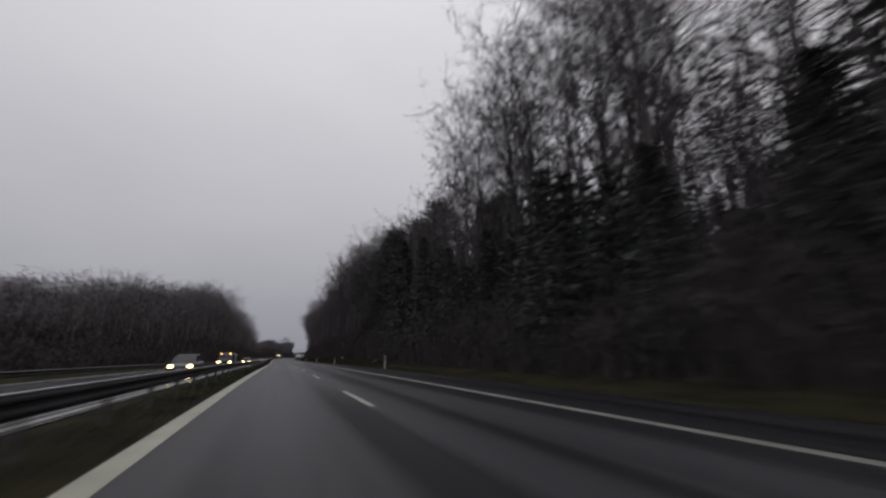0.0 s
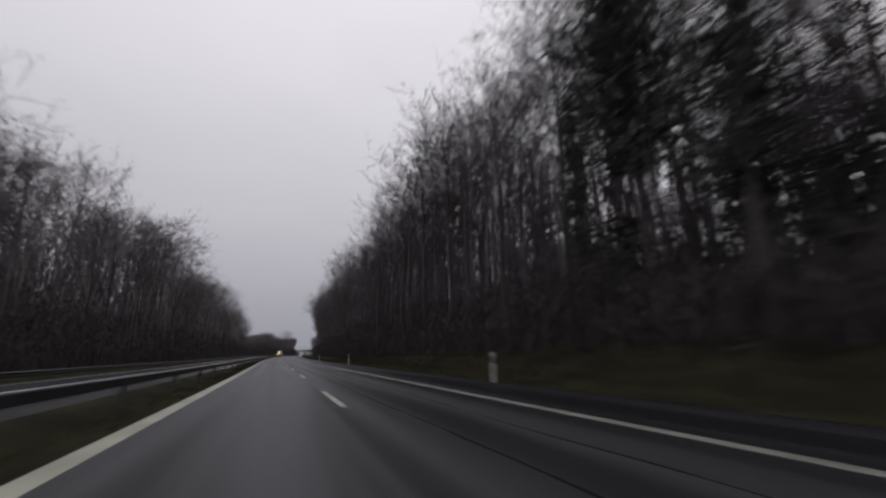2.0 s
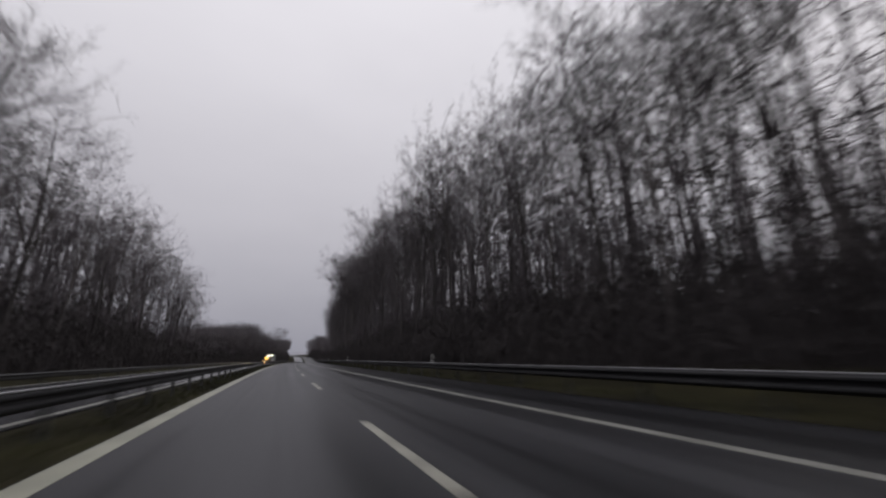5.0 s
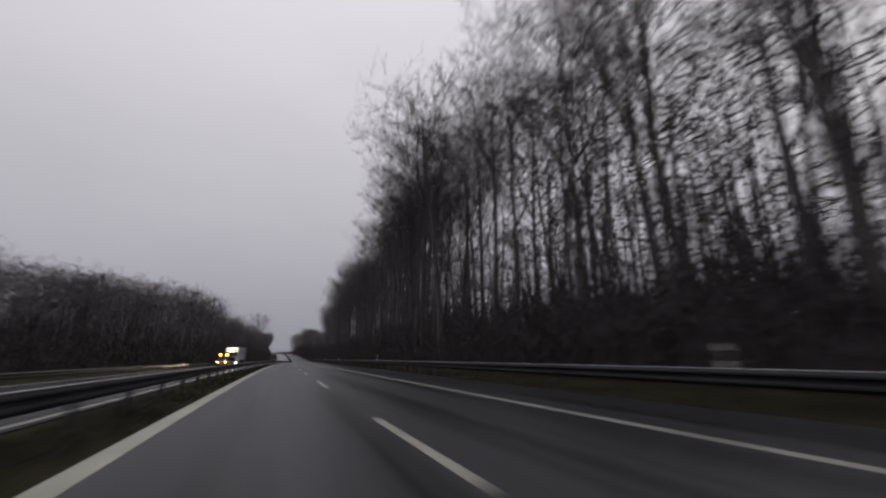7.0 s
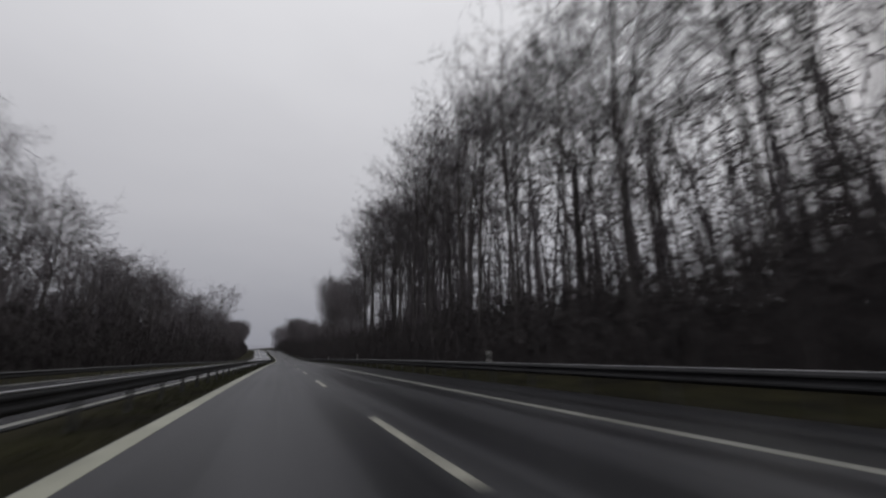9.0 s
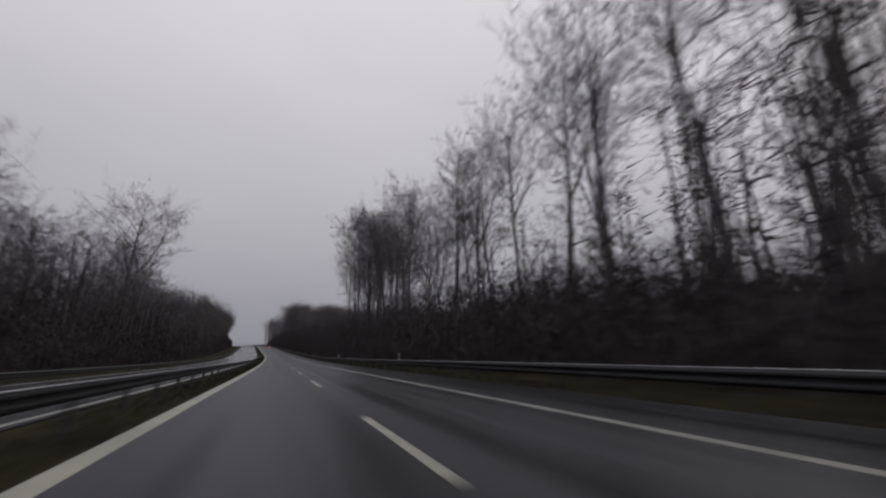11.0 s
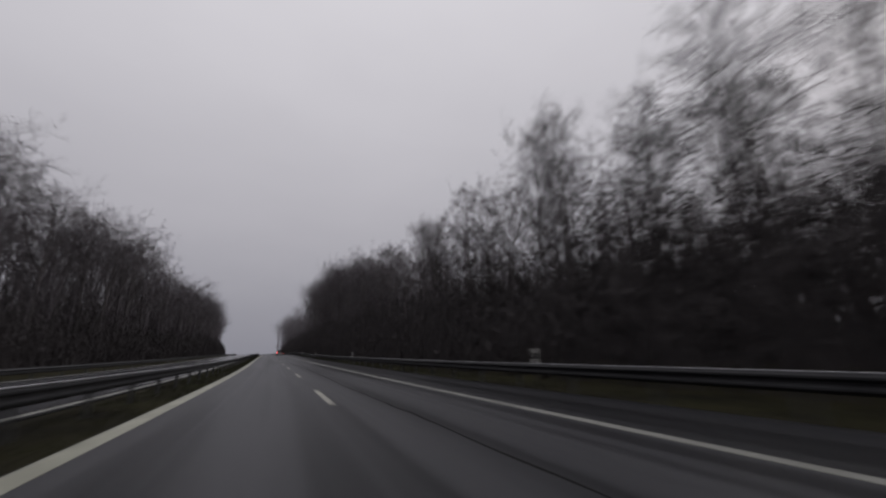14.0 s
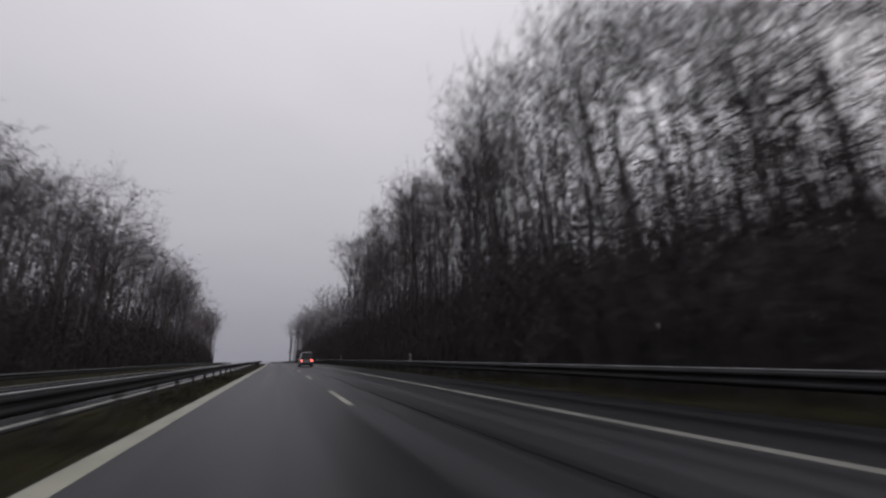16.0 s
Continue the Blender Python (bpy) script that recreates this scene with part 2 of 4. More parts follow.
# ---------------------------------------------------------------- the road's course
# curvature (1/km, left positive) and grade (per mille) every 40 m from 20 m behind the start
BEND = [-0.26, -0.31, 0.36, 0.23, -0.34, -0.57, -0.52, -0.49, -0.40, -0.70, -0.14, 0.02, 0.16, 0.20, 0.69, 0.51, -0.28, 0.06, 0.65, 0.70, 0.51, 0.38, 0.31, 0.27, 0.25, 0.25]
GRADE = [2.1, -5.2, -9.6, -5.9, -2.9, -1.0, -0.9, -1.9, -5.7, -8.8, -10.1, -13.7, -15.3, -5.4, 7.3, 19.3, 25.3, 24.2, 20.1, 16.2, 14.1, 12.7, 11.3, 10.1, 9.5, 9.1]
STEP = 2.0
along = np.arange(-20.0, 1000.0, STEP)
knots = -20.0 + 40.0 * np.arange(len(BEND))
_bend, _grade = np.interp(along, knots, BEND) * 1e-3, np.interp(along, knots, GRADE) * 1e-3
_turn = np.concatenate([[0], np.cumsum(_bend[:-1] * STEP)])
_x = np.concatenate([[0], np.cumsum(-np.sin(_turn[:-1]) * STEP)])
_y = np.concatenate([[0], np.cumsum(np.cos(_turn[:-1]) * STEP)]) - 20.0
_z = np.concatenate([[0], np.cumsum(_grade[:-1] * STEP)])


def turn(s):
    return float(np.interp(s, along, _turn))


def course(s, across=0.0, up=0.0):
    """A place by metres along the left edge line, metres to its right, and metres over the road."""
    past = max(s - along[-1], 0.0) + min(s - along[0], 0.0)
    a = turn(s)
    return Vector((float(np.interp(s, along, _x)) + across * math.cos(a) - past * math.sin(a),
                   float(np.interp(s, along, _y)) + across * math.sin(a) + past * math.cos(a),
                   float(np.interp(s, along, _z)) + up))


def stand(s, across, up=0.0, spin=0.0):
    """A pose on the course, its y axis along the road."""
    p = course(s, across, up)
    return pose(p.x, p.y, p.z, 0, 0, math.degrees(turn(s)) + spin)


LANE = 3.137
EDGE_RIGHT = 2 * LANE
SHOULDER = 8.75       # outer edge of the hard shoulder
MEDIAN = -1.95        # where the other carriageway begins
OTHER = -9.1          # its outer edge


def land(s, across):
    """Height of the ground over the road's level."""
    bank = float(np.interp(s, [0, 40, 70, 120, 165, 230, 420, 480, 700], [0.3, 0.6, 1.3, 1.5, 1.0, 0.4, 0.3, 0.6, 0.6]))
    wild = noise.noise((s * 0.05, across * 0.09, 3.0)) * 0.35
    if across > SHOULDER:
        d = across - SHOULDER
        if d < 1.2:
            return -0.03 - 0.06 * d
        if d < 2.4:
            return -0.102 - 0.05 * (d - 1.2)
        rise = min((d - 2.4) / 5.5, 1.0)
        # past 18 m an unseen rise is added, to shut out the low sky
        return -0.16 + bank * rise * rise * (3 - 2 * rise) + wild * min((d - 2.4) / 4, 1.5) + max(d - 9, 0) * 0.01 + min(max(d - 18, 0), 45) * 0.1
    if across < OTHER:
        d = OTHER - across
        # the same added rise, unseen behind the left woods
        return -0.06 - 0.05 * min(d, 2.0) + (0.5 + wild) * min(max(d - 2, 0) / 6, 1.0) + min(max(d - 18, 0), 45) * 0.1
    if across > -0.12 or across < MEDIAN:
        return -0.16
    # a low hump in the median's grass on two stretches
    hump = float(np.interp(s, [56, 62, 114, 118, 586, 591, 602, 607], [0, 0.2, 0.2, 0, 0, 0.12, 0.12, 0]))
    return -0.035 + hump * max(1 - abs(across + 1.6) / 0.7, 0.0)


def mesh_object(name, verts, faces, mat, parent=None, label="", smooth=False):
    me = bpy.data.meshes.new(name)
    me.from_pydata([tuple(v) for v in verts], [], faces)
    me.materials.append(mat)
    if smooth:
        me.polygons.foreach_set("use_smooth", [True] * len(me.polygons))
    ob = new(name, me)
    if parent:
        ob.parent = parent
    return tagged(ob, label)


def part(name, bm, mat, parent, label=""):
    me = bpy.data.meshes.new(name)
    bm.to_mesh(me)
    bm.free()
    me.materials.append(mat)
    ob = new(name, me)
    ob.parent = parent
    return tagged(ob, label)


def box(x0, x1, y0, y1, z0, z1, bevel=0.0, bm=None):
    made = bm or bmesh.new()
    r = bmesh.ops.create_cube(made, size=1.0, matrix=Matrix.Translation(((x0 + x1) / 2, (y0 + y1) / 2, (z0 + z1) / 2))
                              @ Matrix.Diagonal((x1 - x0, y1 - y0, z1 - z0, 1)))
    if bevel:
        es = list({e for v in r["verts"] for e in v.link_edges})
        bmesh.ops.bevel(made, geom=es, offset=bevel, segments=2, affect="EDGES", profile=0.5)
    return made


def ribbon(name, profile, s0, s1, step, mat, parent=None, label="", uv=False, closed=True):
    """Draws a cross-section (metres across, metres up) along the course, as one solid."""
    ss = np.append(np.arange(s0, s1, step), s1)
    verts, faces, n = [], [], len(profile)
    for s in ss:
        verts += [course(s, a, u) for a, u in profile]
    for i in range(len(ss) - 1):
        for j in range(n if closed else n - 1):
            k = (j + 1) % n
            faces.append((i * n + j, i * n + k, (i + 1) * n + k, (i + 1) * n + j))
    if closed:
        faces += [tuple(range(n))[::-1], tuple((len(ss) - 1) * n + j for j in range(n))]
    ob = mesh_object(name, verts, faces, mat, parent, label)
    if uv:
        layer_uv = ob.data.uv_layers.new(name="along")
        for loop in ob.data.loops:
            layer_uv.data[loop.index].uv = (profile[loop.vertex_index % n][0], ss[loop.vertex_index // n])
    return ob


# ---------------------------------------------------------------- ground and carriageways
START, END = -40.0, 940.0
columns = [-2600, -330, -120, -60, -38, -26, -19, -16, -14, -12.5, -11.5, -10.3, OTHER - 0.05, OTHER + 0.3, MEDIAN - 0.4, MEDIAN + 0.02, -1.8, -1.6, -1.3, -0.9, -0.5,
           -0.12, 0.2, 8.3, SHOULDER + 0.05, 9.2, 9.8, 10.5, 11.3, 12.1, 13, 14, 15.2, 16.5, 18, 21, 26, 38, 60, 120, 330, 2600]
lines = [-1500.0, -300.0] + list(np.arange(-60, 960, 5.0)) + [1010.0, 1100.0, 1300.0, 1800.0, 3200.0]
verts, faces = [], []
for s in lines:
    for a in columns:
        p = course(s, a if abs(a) < 1000 else 0)
        if abs(a) > 1000:
            p.x = a
        p.z += land(s, a) if -80 < s < 1000 else land(940, a) - 0.4
        verts.append(p)
w = len(columns)
faces = [(i * w + j, i * w + j + 1, (i + 1) * w + j + 1, (i + 1) * w + j) for i in range(len(lines) - 1) for j in range(w - 1)]
ground = mesh_object("ground", verts, faces, GROUND, smooth=True)
tagged(ground, "wet brown-green winter grass and leaf litter beside the motorway", "ground", kind="structure")

road = ribbon("road", [(-0.135, 0.0), (LANE, 0.0), (SHOULDER, -0.0), (SHOULDER + 0.06, -0.22), (-0.18, -0.22)][::-1], START, END, 4.0, ASPHALT, uv=True)
tagged(road, "dark wet asphalt carriageway with two lanes and hard shoulder", "road", kind="structure")
other_road = ribbon("road", [(OTHER, -0.02), (-5.9, -0.0), (MEDIAN, -0.01), (MEDIAN + 0.03, -0.22), (OTHER - 0.04, -0.22)][::-1], START, END, 4.0, WETTER, uv=True)
tagged(other_road, "wet asphalt carriageway for the oncoming traffic", "road", kind="structure")


def stripe(name, s0, s1, a, width, parent, lift=0.005, step=4.0, mat=PAINT):
    return ribbon(name, [(a - width / 2, lift - 0.002), (a + width / 2, lift - 0.002), (a + width / 2 - 0.006, lift + 0.003), (a - width / 2 + 0.006, lift + 0.003)][::-1],
                  s0, s1, step, mat, parent)


stripe("edge_line", START, END, 0.03, 0.28, road)
stripe("edge_line", START, END, EDGE_RIGHT, 0.19, road, mat=WORN_PAINT)
stripe("edge_line", START, END, MEDIAN - 0.2, 0.17, other_road, 0.001, mat=WORN_PAINT)
stripe("edge_line", START, END, OTHER + 0.6, 0.2, other_road, mat=WORN_PAINT)
CYCLE = 11.3
for i in range(-1, 70):
    stripe("lane_dash", i * CYCLE - CYCLE / 3, i * CYCLE, LANE, 0.135, road, step=2.0, mat=DASH_PAINT)
    stripe("lane_dash", i * CYCLE - CYCLE / 3, i * CYCLE, -5.6, 0.135, other_road, step=2.0, mat=DASH_PAINT)


TAR = material("black_tar", (0.006, 0.006, 0.006), 0.75, scale=3, specular=0.1)


def tar_seam(s0, s1, a, seed):
    """A sealed crack that wanders along the lane."""
    ss = np.arange(s0, s1, 0.8)
    verts, faces = [], []
    for i, s in enumerate(ss):
        at_a = a + 0.16 * noise.noise((s * 0.11, seed, 0)) + 0.05 * noise.noise((s * 0.9, seed, 4))
        half = 0.034 + 0.026 * noise.noise((s * 1.3, seed, 9))
        verts += [course(s, at_a - half, -0.002), course(s, at_a, 0.004), course(s, at_a + half, -0.002)]
        if i:
            k = 3 * i
            faces += [(k - 3, k - 2, k + 1, k), (k - 2, k - 1, k + 2, k + 1)]
    mesh_object("tar_seam", verts, faces, TAR, road, "black sealed crack")


tar_seam(30.0, 185.0, 3.95, 1.5)
tar_seam(38.0, 128.0, 4.95, 3.5)
tar_seam(505.0, 690.0, 4.1, 5.5)


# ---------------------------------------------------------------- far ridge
# the ridge glows evenly: its distance haze is put into the material
HAZE_GLOW = glowing("far_woods_haze_glow", (0.25, 0.25, 0.285), 0.9)
HAZE_GLOW.node_tree.nodes["Principled BSDF"].inputs["Base Color"].default_value = (0.02, 0.02, 0.022, 1)
HAZE_GLOW.node_tree.nodes["Principled BSDF"].inputs["Specular IOR Level"].default_value = 0.0
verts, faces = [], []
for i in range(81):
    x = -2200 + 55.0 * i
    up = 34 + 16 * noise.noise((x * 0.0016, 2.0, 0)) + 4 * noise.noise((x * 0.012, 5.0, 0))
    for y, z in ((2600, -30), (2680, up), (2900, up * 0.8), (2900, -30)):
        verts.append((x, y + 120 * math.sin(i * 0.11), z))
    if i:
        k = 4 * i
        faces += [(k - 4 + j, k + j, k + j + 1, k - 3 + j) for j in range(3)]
tagged(mesh_object("backdrop", verts, faces, HAZE_GLOW, smooth=True), "pale grey wooded ridge, its distance haze put in as a glow", "distant ridge", kind="structure")


# ---------------------------------------------------------------- guard rails
def wave_beam(top, deep, side, a, tall=0.29):
    """A W-shaped beam's section: its waves face the side (+1 right, -1 left)."""
    k = tall / 0.29
    pts = [(0.0, 0.0), (0.4 * deep, 0.02), (deep, 0.055), (deep, 0.085), (0.16 * deep, 0.125), (0.16 * deep, 0.165), (deep, 0.205), (deep, 0.235), (0.4 * deep, 0.27), (0.0, 0.29)]
    front = [(a + side * x, top - tall + z * k) for x, z in pts]
    back = [(a + side * (x - 0.006), top - tall + z * k) for x, z in pts]
    loop = front + back[::-1]
    return loop if side < 0 else loop[::-1]


def rail_post(parent, mesh_from, s, a):
    if mesh_from is None:
        bm = box(-0.04, 0.04, -0.03, -0.022, -0.3, 0.6)
        box(-0.04, -0.034, -0.03, 0.03, -0.3, 0.6, bm=bm)
        box(0.034, 0.04, -0.03, 0.03, -0.3, 0.6, bm=bm)
        ob = part("post", bm, POST_STEEL, parent)
    else:
        ob = new("post", mesh_from.data)
        ob.parent = parent
    ob.matrix_local = stand(s, a)
    return ob


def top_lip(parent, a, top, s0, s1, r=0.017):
    """A bright round bead added along a run of beams for their upper rim's gleam."""
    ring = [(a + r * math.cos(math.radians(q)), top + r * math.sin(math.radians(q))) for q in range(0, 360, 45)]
    rim = ribbon("rim", ring[::-1], s0, s1, 4.4, GLEAM_STEEL, parent, "bright bead added for the upper rim gleam")
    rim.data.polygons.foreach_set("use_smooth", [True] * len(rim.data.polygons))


median_rail = new("guardrail")
tagged(median_rail, "dull galvanised steel double guardrail on the grassy median", "guardrail", "guardrails")
RAIL_AT, RAIL_TOP = -1.02, 0.645
BOX_FROM, BOX_TO, BOX_TOP = 60.0, 115.6, 0.6      # here a slim box beam stands in for the waved ones
s = -30.0
while s < 860:
    e = s + 39.6
    if s < BOX_FROM < e:
        e = BOX_FROM
    if e - s > 2:
        ribbon("beam", wave_beam(RAIL_TOP, 0.035, 1, RAIL_AT + 0.09, 0.245), s, e, 4.4, STEEL, median_rail)
        ribbon("beam", wave_beam(RAIL_TOP, 0.035, -1, RAIL_AT - 0.09, 0.245), s, e, 4.4, STEEL, median_rail)
    s = BOX_TO + 0.4 if e == BOX_FROM else s + 39.62
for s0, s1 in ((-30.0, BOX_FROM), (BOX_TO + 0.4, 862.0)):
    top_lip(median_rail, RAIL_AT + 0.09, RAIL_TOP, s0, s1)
for i in range(7):
    s0 = BOX_FROM + 0.1 + i * (BOX_TO - BOX_FROM) / 7
    ribbon("box_beam", [(RAIL_AT - 0.06, BOX_TOP - 0.15), (RAIL_AT + 0.06, BOX_TOP - 0.15), (RAIL_AT + 0.065, BOX_TOP - 0.01), (RAIL_AT + 0.055, BOX_TOP), (RAIL_AT - 0.055, BOX_TOP), (RAIL_AT - 0.065, BOX_TOP - 0.01)][::-1],
           s0, s0 + (BOX_TO - BOX_FROM) / 7 - 0.04, 2.6, STEEL, median_rail, "slim dark box beam")
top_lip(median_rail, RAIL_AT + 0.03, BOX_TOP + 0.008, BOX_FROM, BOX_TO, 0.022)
first = None
for i in range(300):
    at_s = -12 + i * 2.4
    if BOX_FROM < at_s < BOX_TO and i % 2:
        continue
    made = rail_post(median_rail, first, at_s, RAIL_AT)
    if BOX_FROM < at_s < BOX_TO:
        made.location.z -= 0.06
    first = first or made

side_rail = new("guardrail")
tagged(side_rail, "dull galvanised steel guardrail along the hard shoulder", "guardrail", "guardrails")
SIDE_AT, SIDE_TOP = 8.98, 0.675
rail_from = 168.5
s = rail_from
while s < 860:
    ribbon("beam", wave_beam(SIDE_TOP, 0.08, -1, SIDE_AT - 0.08), s, s + 39.6, 4.4, SIDE_STEEL, side_rail)
    s += 39.62
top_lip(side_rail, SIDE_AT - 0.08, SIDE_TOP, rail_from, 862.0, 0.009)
# the lowered end of the side rail, sunk into the verge
ss = np.linspace(rail_from - 7.5, rail_from, 7)
verts, faces = [], []
for i, s in enumerate(ss):
    drop = 0.72 * (1 - i / 6.0)
    prof = wave_beam(SIDE_TOP - drop, 0.08, -1, SIDE_AT - 0.08)
    verts += [course(s, a, u) for a, u in prof]
n = len(prof)
faces = [(i * n + j, i * n + (j + 1) % n, (i + 1) * n + (j + 1) % n, (i + 1) * n + j) for i in range(6) for j in range(n)]
mesh_object("lowered_end", verts, faces, SIDE_STEEL, side_rail)
for i in range(260):
    rail_post(side_rail, first, rail_from + i * 2.5, SIDE_AT)


far_rail = new("guardrail")
tagged(far_rail, "dull galvanised steel guardrail beyond the oncoming carriageway", "guardrail", "guardrails")
s = -30.0
while s < 860:
    ribbon("beam", wave_beam(0.48, 0.08, 1, OTHER - 0.6), s, s + 39.6, 4.4, FAR_STEEL, far_rail)
    s += 39.62
for i in range(220):
    rail_post(far_rail, first, -20 + i * 3.6, OTHER - 0.67)


# ---------------------------------------------------------------- delineator posts
def wedge(z0, z1, grow_by, slope=0.0):
    """A piece of a delineator's three-sided, blunt-backed shaft."""
    bm = bmesh.new()
    sec = [(-0.06, -0.05), (0.06, -0.05), (0.03, 0.06), (-0.03, 0.06)]
    lo = [bm.verts.new((x * grow_by, y * grow_by, z0 - slope * x)) for x, y in sec]
    hi = [bm.verts.new((x * grow_by, y * grow_by, z1 - slope * x)) for x, y in sec]
    bm.faces.new(lo[::-1])
    bm.faces.new(hi)
    for i in range(4):
        bm.faces.new((lo[i], lo[(i + 1) % 4], hi[(i + 1) % 4], hi[i]))
    return bm


def delineator_post():
    """The full post that stands on the verge."""
    thing = new("delineator_post")
    tagged(thing, "white plastic delineator post with black band on the verge", "marker post", "delineator posts")
    part("shaft", wedge(-0.3, 0.66, 1.0), PLASTIC, thing)
    part("band", wedge(0.66, 0.86, 1.02, 0.5), BLACK, thing, "black slanted band")
    part("head", wedge(0.86, 1.0, 1.0, 0.5), PLASTIC, thing)
    part("reflector", box(-0.025, 0.025, -0.062, -0.05, 0.68, 0.84, 0.004), REFLECTOR, thing, "silver reflector")
    return thing


def rail_delineator():
    """The short one on a bracket behind the guardrail's beam."""
    thing = new("delineator_post")
    tagged(thing, "short white delineator with black band mounted on the guardrail", "marker post", "delineators on the guardrail")
    part("bracket", box(-0.02, 0.02, 0.0, 0.008, -0.3, 0.84), POST_STEEL, thing, "steel bracket")
    part("shaft", wedge(0.6, 0.82, 0.95), PLASTIC, thing)
    part("band", wedge(0.82, 0.98, 0.97, 0.5), BLACK, thing, "black slanted band")
    part("head", wedge(0.98, 1.1, 0.95, 0.5), PLASTIC, thing)
    part("reflector", box(-0.025, 0.025, -0.06, -0.048, 0.84, 0.96, 0.004), REFLECTOR, thing, "silver reflector")
    return thing


POSTS = [1.0, 30.6, 62.0, 91.2, 121.5, 151.8]
RAIL_MARKS = [184.0, 217.0, 249.0, 280.9, 310.5, 339.6, 369.0, 399.0, 429.0, 460.0, 488.0, 521.3, 543.6, 562.7, 592.5, 625.5, 655.8, 686.0, 716.0]
marker, rail_mark = delineator_post(), rail_delineator()
for i, s in enumerate(POSTS):
    m = stand(s, 8.87, land(s, 8.87), random.uniform(-6, 6))
    if i == 0:
        marker.matrix_basis = m
    else:
        copy_thing(marker, m)
for i, s in enumerate(RAIL_MARKS):
    m = stand(s, SIDE_AT + 0.08, land(s, SIDE_AT) + 0.03, random.uniform(-6, 6))
    if i == 0:
        rail_mark.matrix_basis = m
    else:
        copy_thing(rail_mark, m)

station = new("station_sign")
tagged(station, "small blue station plate on a grey pole beside a post", "road sign")
part("pole", box(-0.02, 0.02, -0.02, 0.02, -0.3, 1.1, 0.006), POST_STEEL, station)
part("plate", box(-0.2, 0.2, -0.032, -0.022, 0.88, 1.1, 0.004), BLUE_PLATE, station, "blue enamelled plate")
for z in (0.94, 1.02):
    part("print", box(-0.12, 0.12, -0.036, -0.032, z - 0.02, z + 0.02), PLASTIC, station, "small white bar")
station.matrix_basis = stand(62.1, 9.95, land(62.1, 9.95))


# ---------------------------------------------------------------- trees
class Sticks:
    """Gathers tapered limbs as tubes of triangles, and twigs as single slender triangles."""

    def __init__(self):
        self.v, self.f = [], []

    def tube(self, pts, radii, sides=3):
        base = len(self.v)
        for i, (p, r) in enumerate(zip(pts, radii)):
            d = (pts[min(i + 1, len(pts) - 1)] - pts[max(i - 1, 0)]).normalized()
            a = d.orthogonal().normalized()
            b = d.cross(a)
            for k in range(sides):
                t = 2 * math.pi * k / sides
                self.v.append(p + (a * math.cos(t) + b * math.sin(t)) * r)
        for i in range(len(pts) - 1):
            lo, hi = base + i * sides, base + (i + 1) * sides
            for k in range(sides):
                n = (k + 1) % sides
                self.f += [(lo + k, lo + n, hi + n), (lo + k, hi + n, hi + k)]

    def blade(self, p, q, width, r):
        side = (q - p).cross(Vector((r.uniform(-1, 1), r.uniform(-1, 1), r.uniform(-1, 1)))).normalized() * width / 2
        base = len(self.v)
        self.v += [p - side, p + side, q]
        self.f.append((base, base + 1, base + 2))


def triangles(name, v, f, mat, parent=None, smooth=False):
    """One mesh object from arrays of points and triangles."""
    v, f = np.asarray(v, dtype=np.float32).reshape(-1, 3), np.asarray(f, dtype=np.int32).reshape(-1, 3)
    me = bpy.data.meshes.new(name)
    me.vertices.add(len(v))
    me.vertices.foreach_set("co", v.ravel())
    me.loops.add(f.size)
    me.loops.foreach_set("vertex_index", f.ravel())
    me.polygons.add(len(f))
    me.polygons.foreach_set("loop_start", np.arange(0, f.size, 3, dtype=np.int32))
    me.polygons.foreach_set("loop_total", np.full(len(f), 3, dtype=np.int32))
    me.polygons.foreach_set("use_smooth", np.full(len(f), smooth))
    me.materials.append(mat)
    me.update(calc_edges=True)
    ob = new(name, me)
    if parent:
        ob.parent = parent
    return ob


def bent(r, p, d, length, n, wobble, rise=0.0):
    pts = [p.copy()]
    d = d.normalized()
    for i in range(n):
        d = (d + Vector((r.uniform(-1, 1), r.uniform(-1, 1), r.uniform(-0.6, 0.6))) * wobble + Vector((0, 0, rise))).normalized()
        pts.append(pts[-1] + d * (length / n))
    return pts


def at_part(pts, f):
    f = min(max(f, 0.0), 0.999) * (len(pts) - 1)
    i = int(f)
    return pts[i].lerp(pts[i + 1], f - i), (pts[i + 1] - pts[i]).normalized()


def crown_limbs(r, trunk, tall, clear, wide, count):
    """Limbs that spread from a trunk to a rounded crown: their bent lines, and how high each one ends (0 to 1)."""
    middle, half = tall * (0.55 * clear + 0.45), tall * (0.55 - 0.55 * clear)
    for i in range(count):
        q = (i + r.random()) / count
        lat = -0.75 + 2.25 * q
        turn_to = i * 2.4 + r.uniform(-0.5, 0.5)
        out = Vector((math.cos(turn_to), math.sin(turn_to), 0))
        spread = wide * max(math.cos(lat), 0.08) * r.uniform(0.7, 1.08)
        tip = out * spread + Vector((trunk[-1].x * 0.9, trunk[-1].y * 0.9, middle + half * math.sin(lat) * r.uniform(0.9, 1.04)))
        low = min(max(tip.z - spread * r.uniform(0.9, 1.6) - 1.0, clear * tall * 0.82), tall * 0.8)
        p, d = at_part(trunk, (low + 0.5) / (trunk[-1].z + 0.5))
        length = (tip - p).length
        pts = [p]
        for k in range(1, 5):
            f = k / 4
            bow = math.sin(math.pi * f) * 0.09 * length
            wob = Vector((r.uniform(-1, 1), r.uniform(-1, 1), r.uniform(-1, 1))) * 0.05 * length * (1 if k < 4 else 0)
            pts.append(p.lerp(tip, f) + out * bow - Vector((0, 0, bow * 0.5)) + wob)
        yield pts, q, length


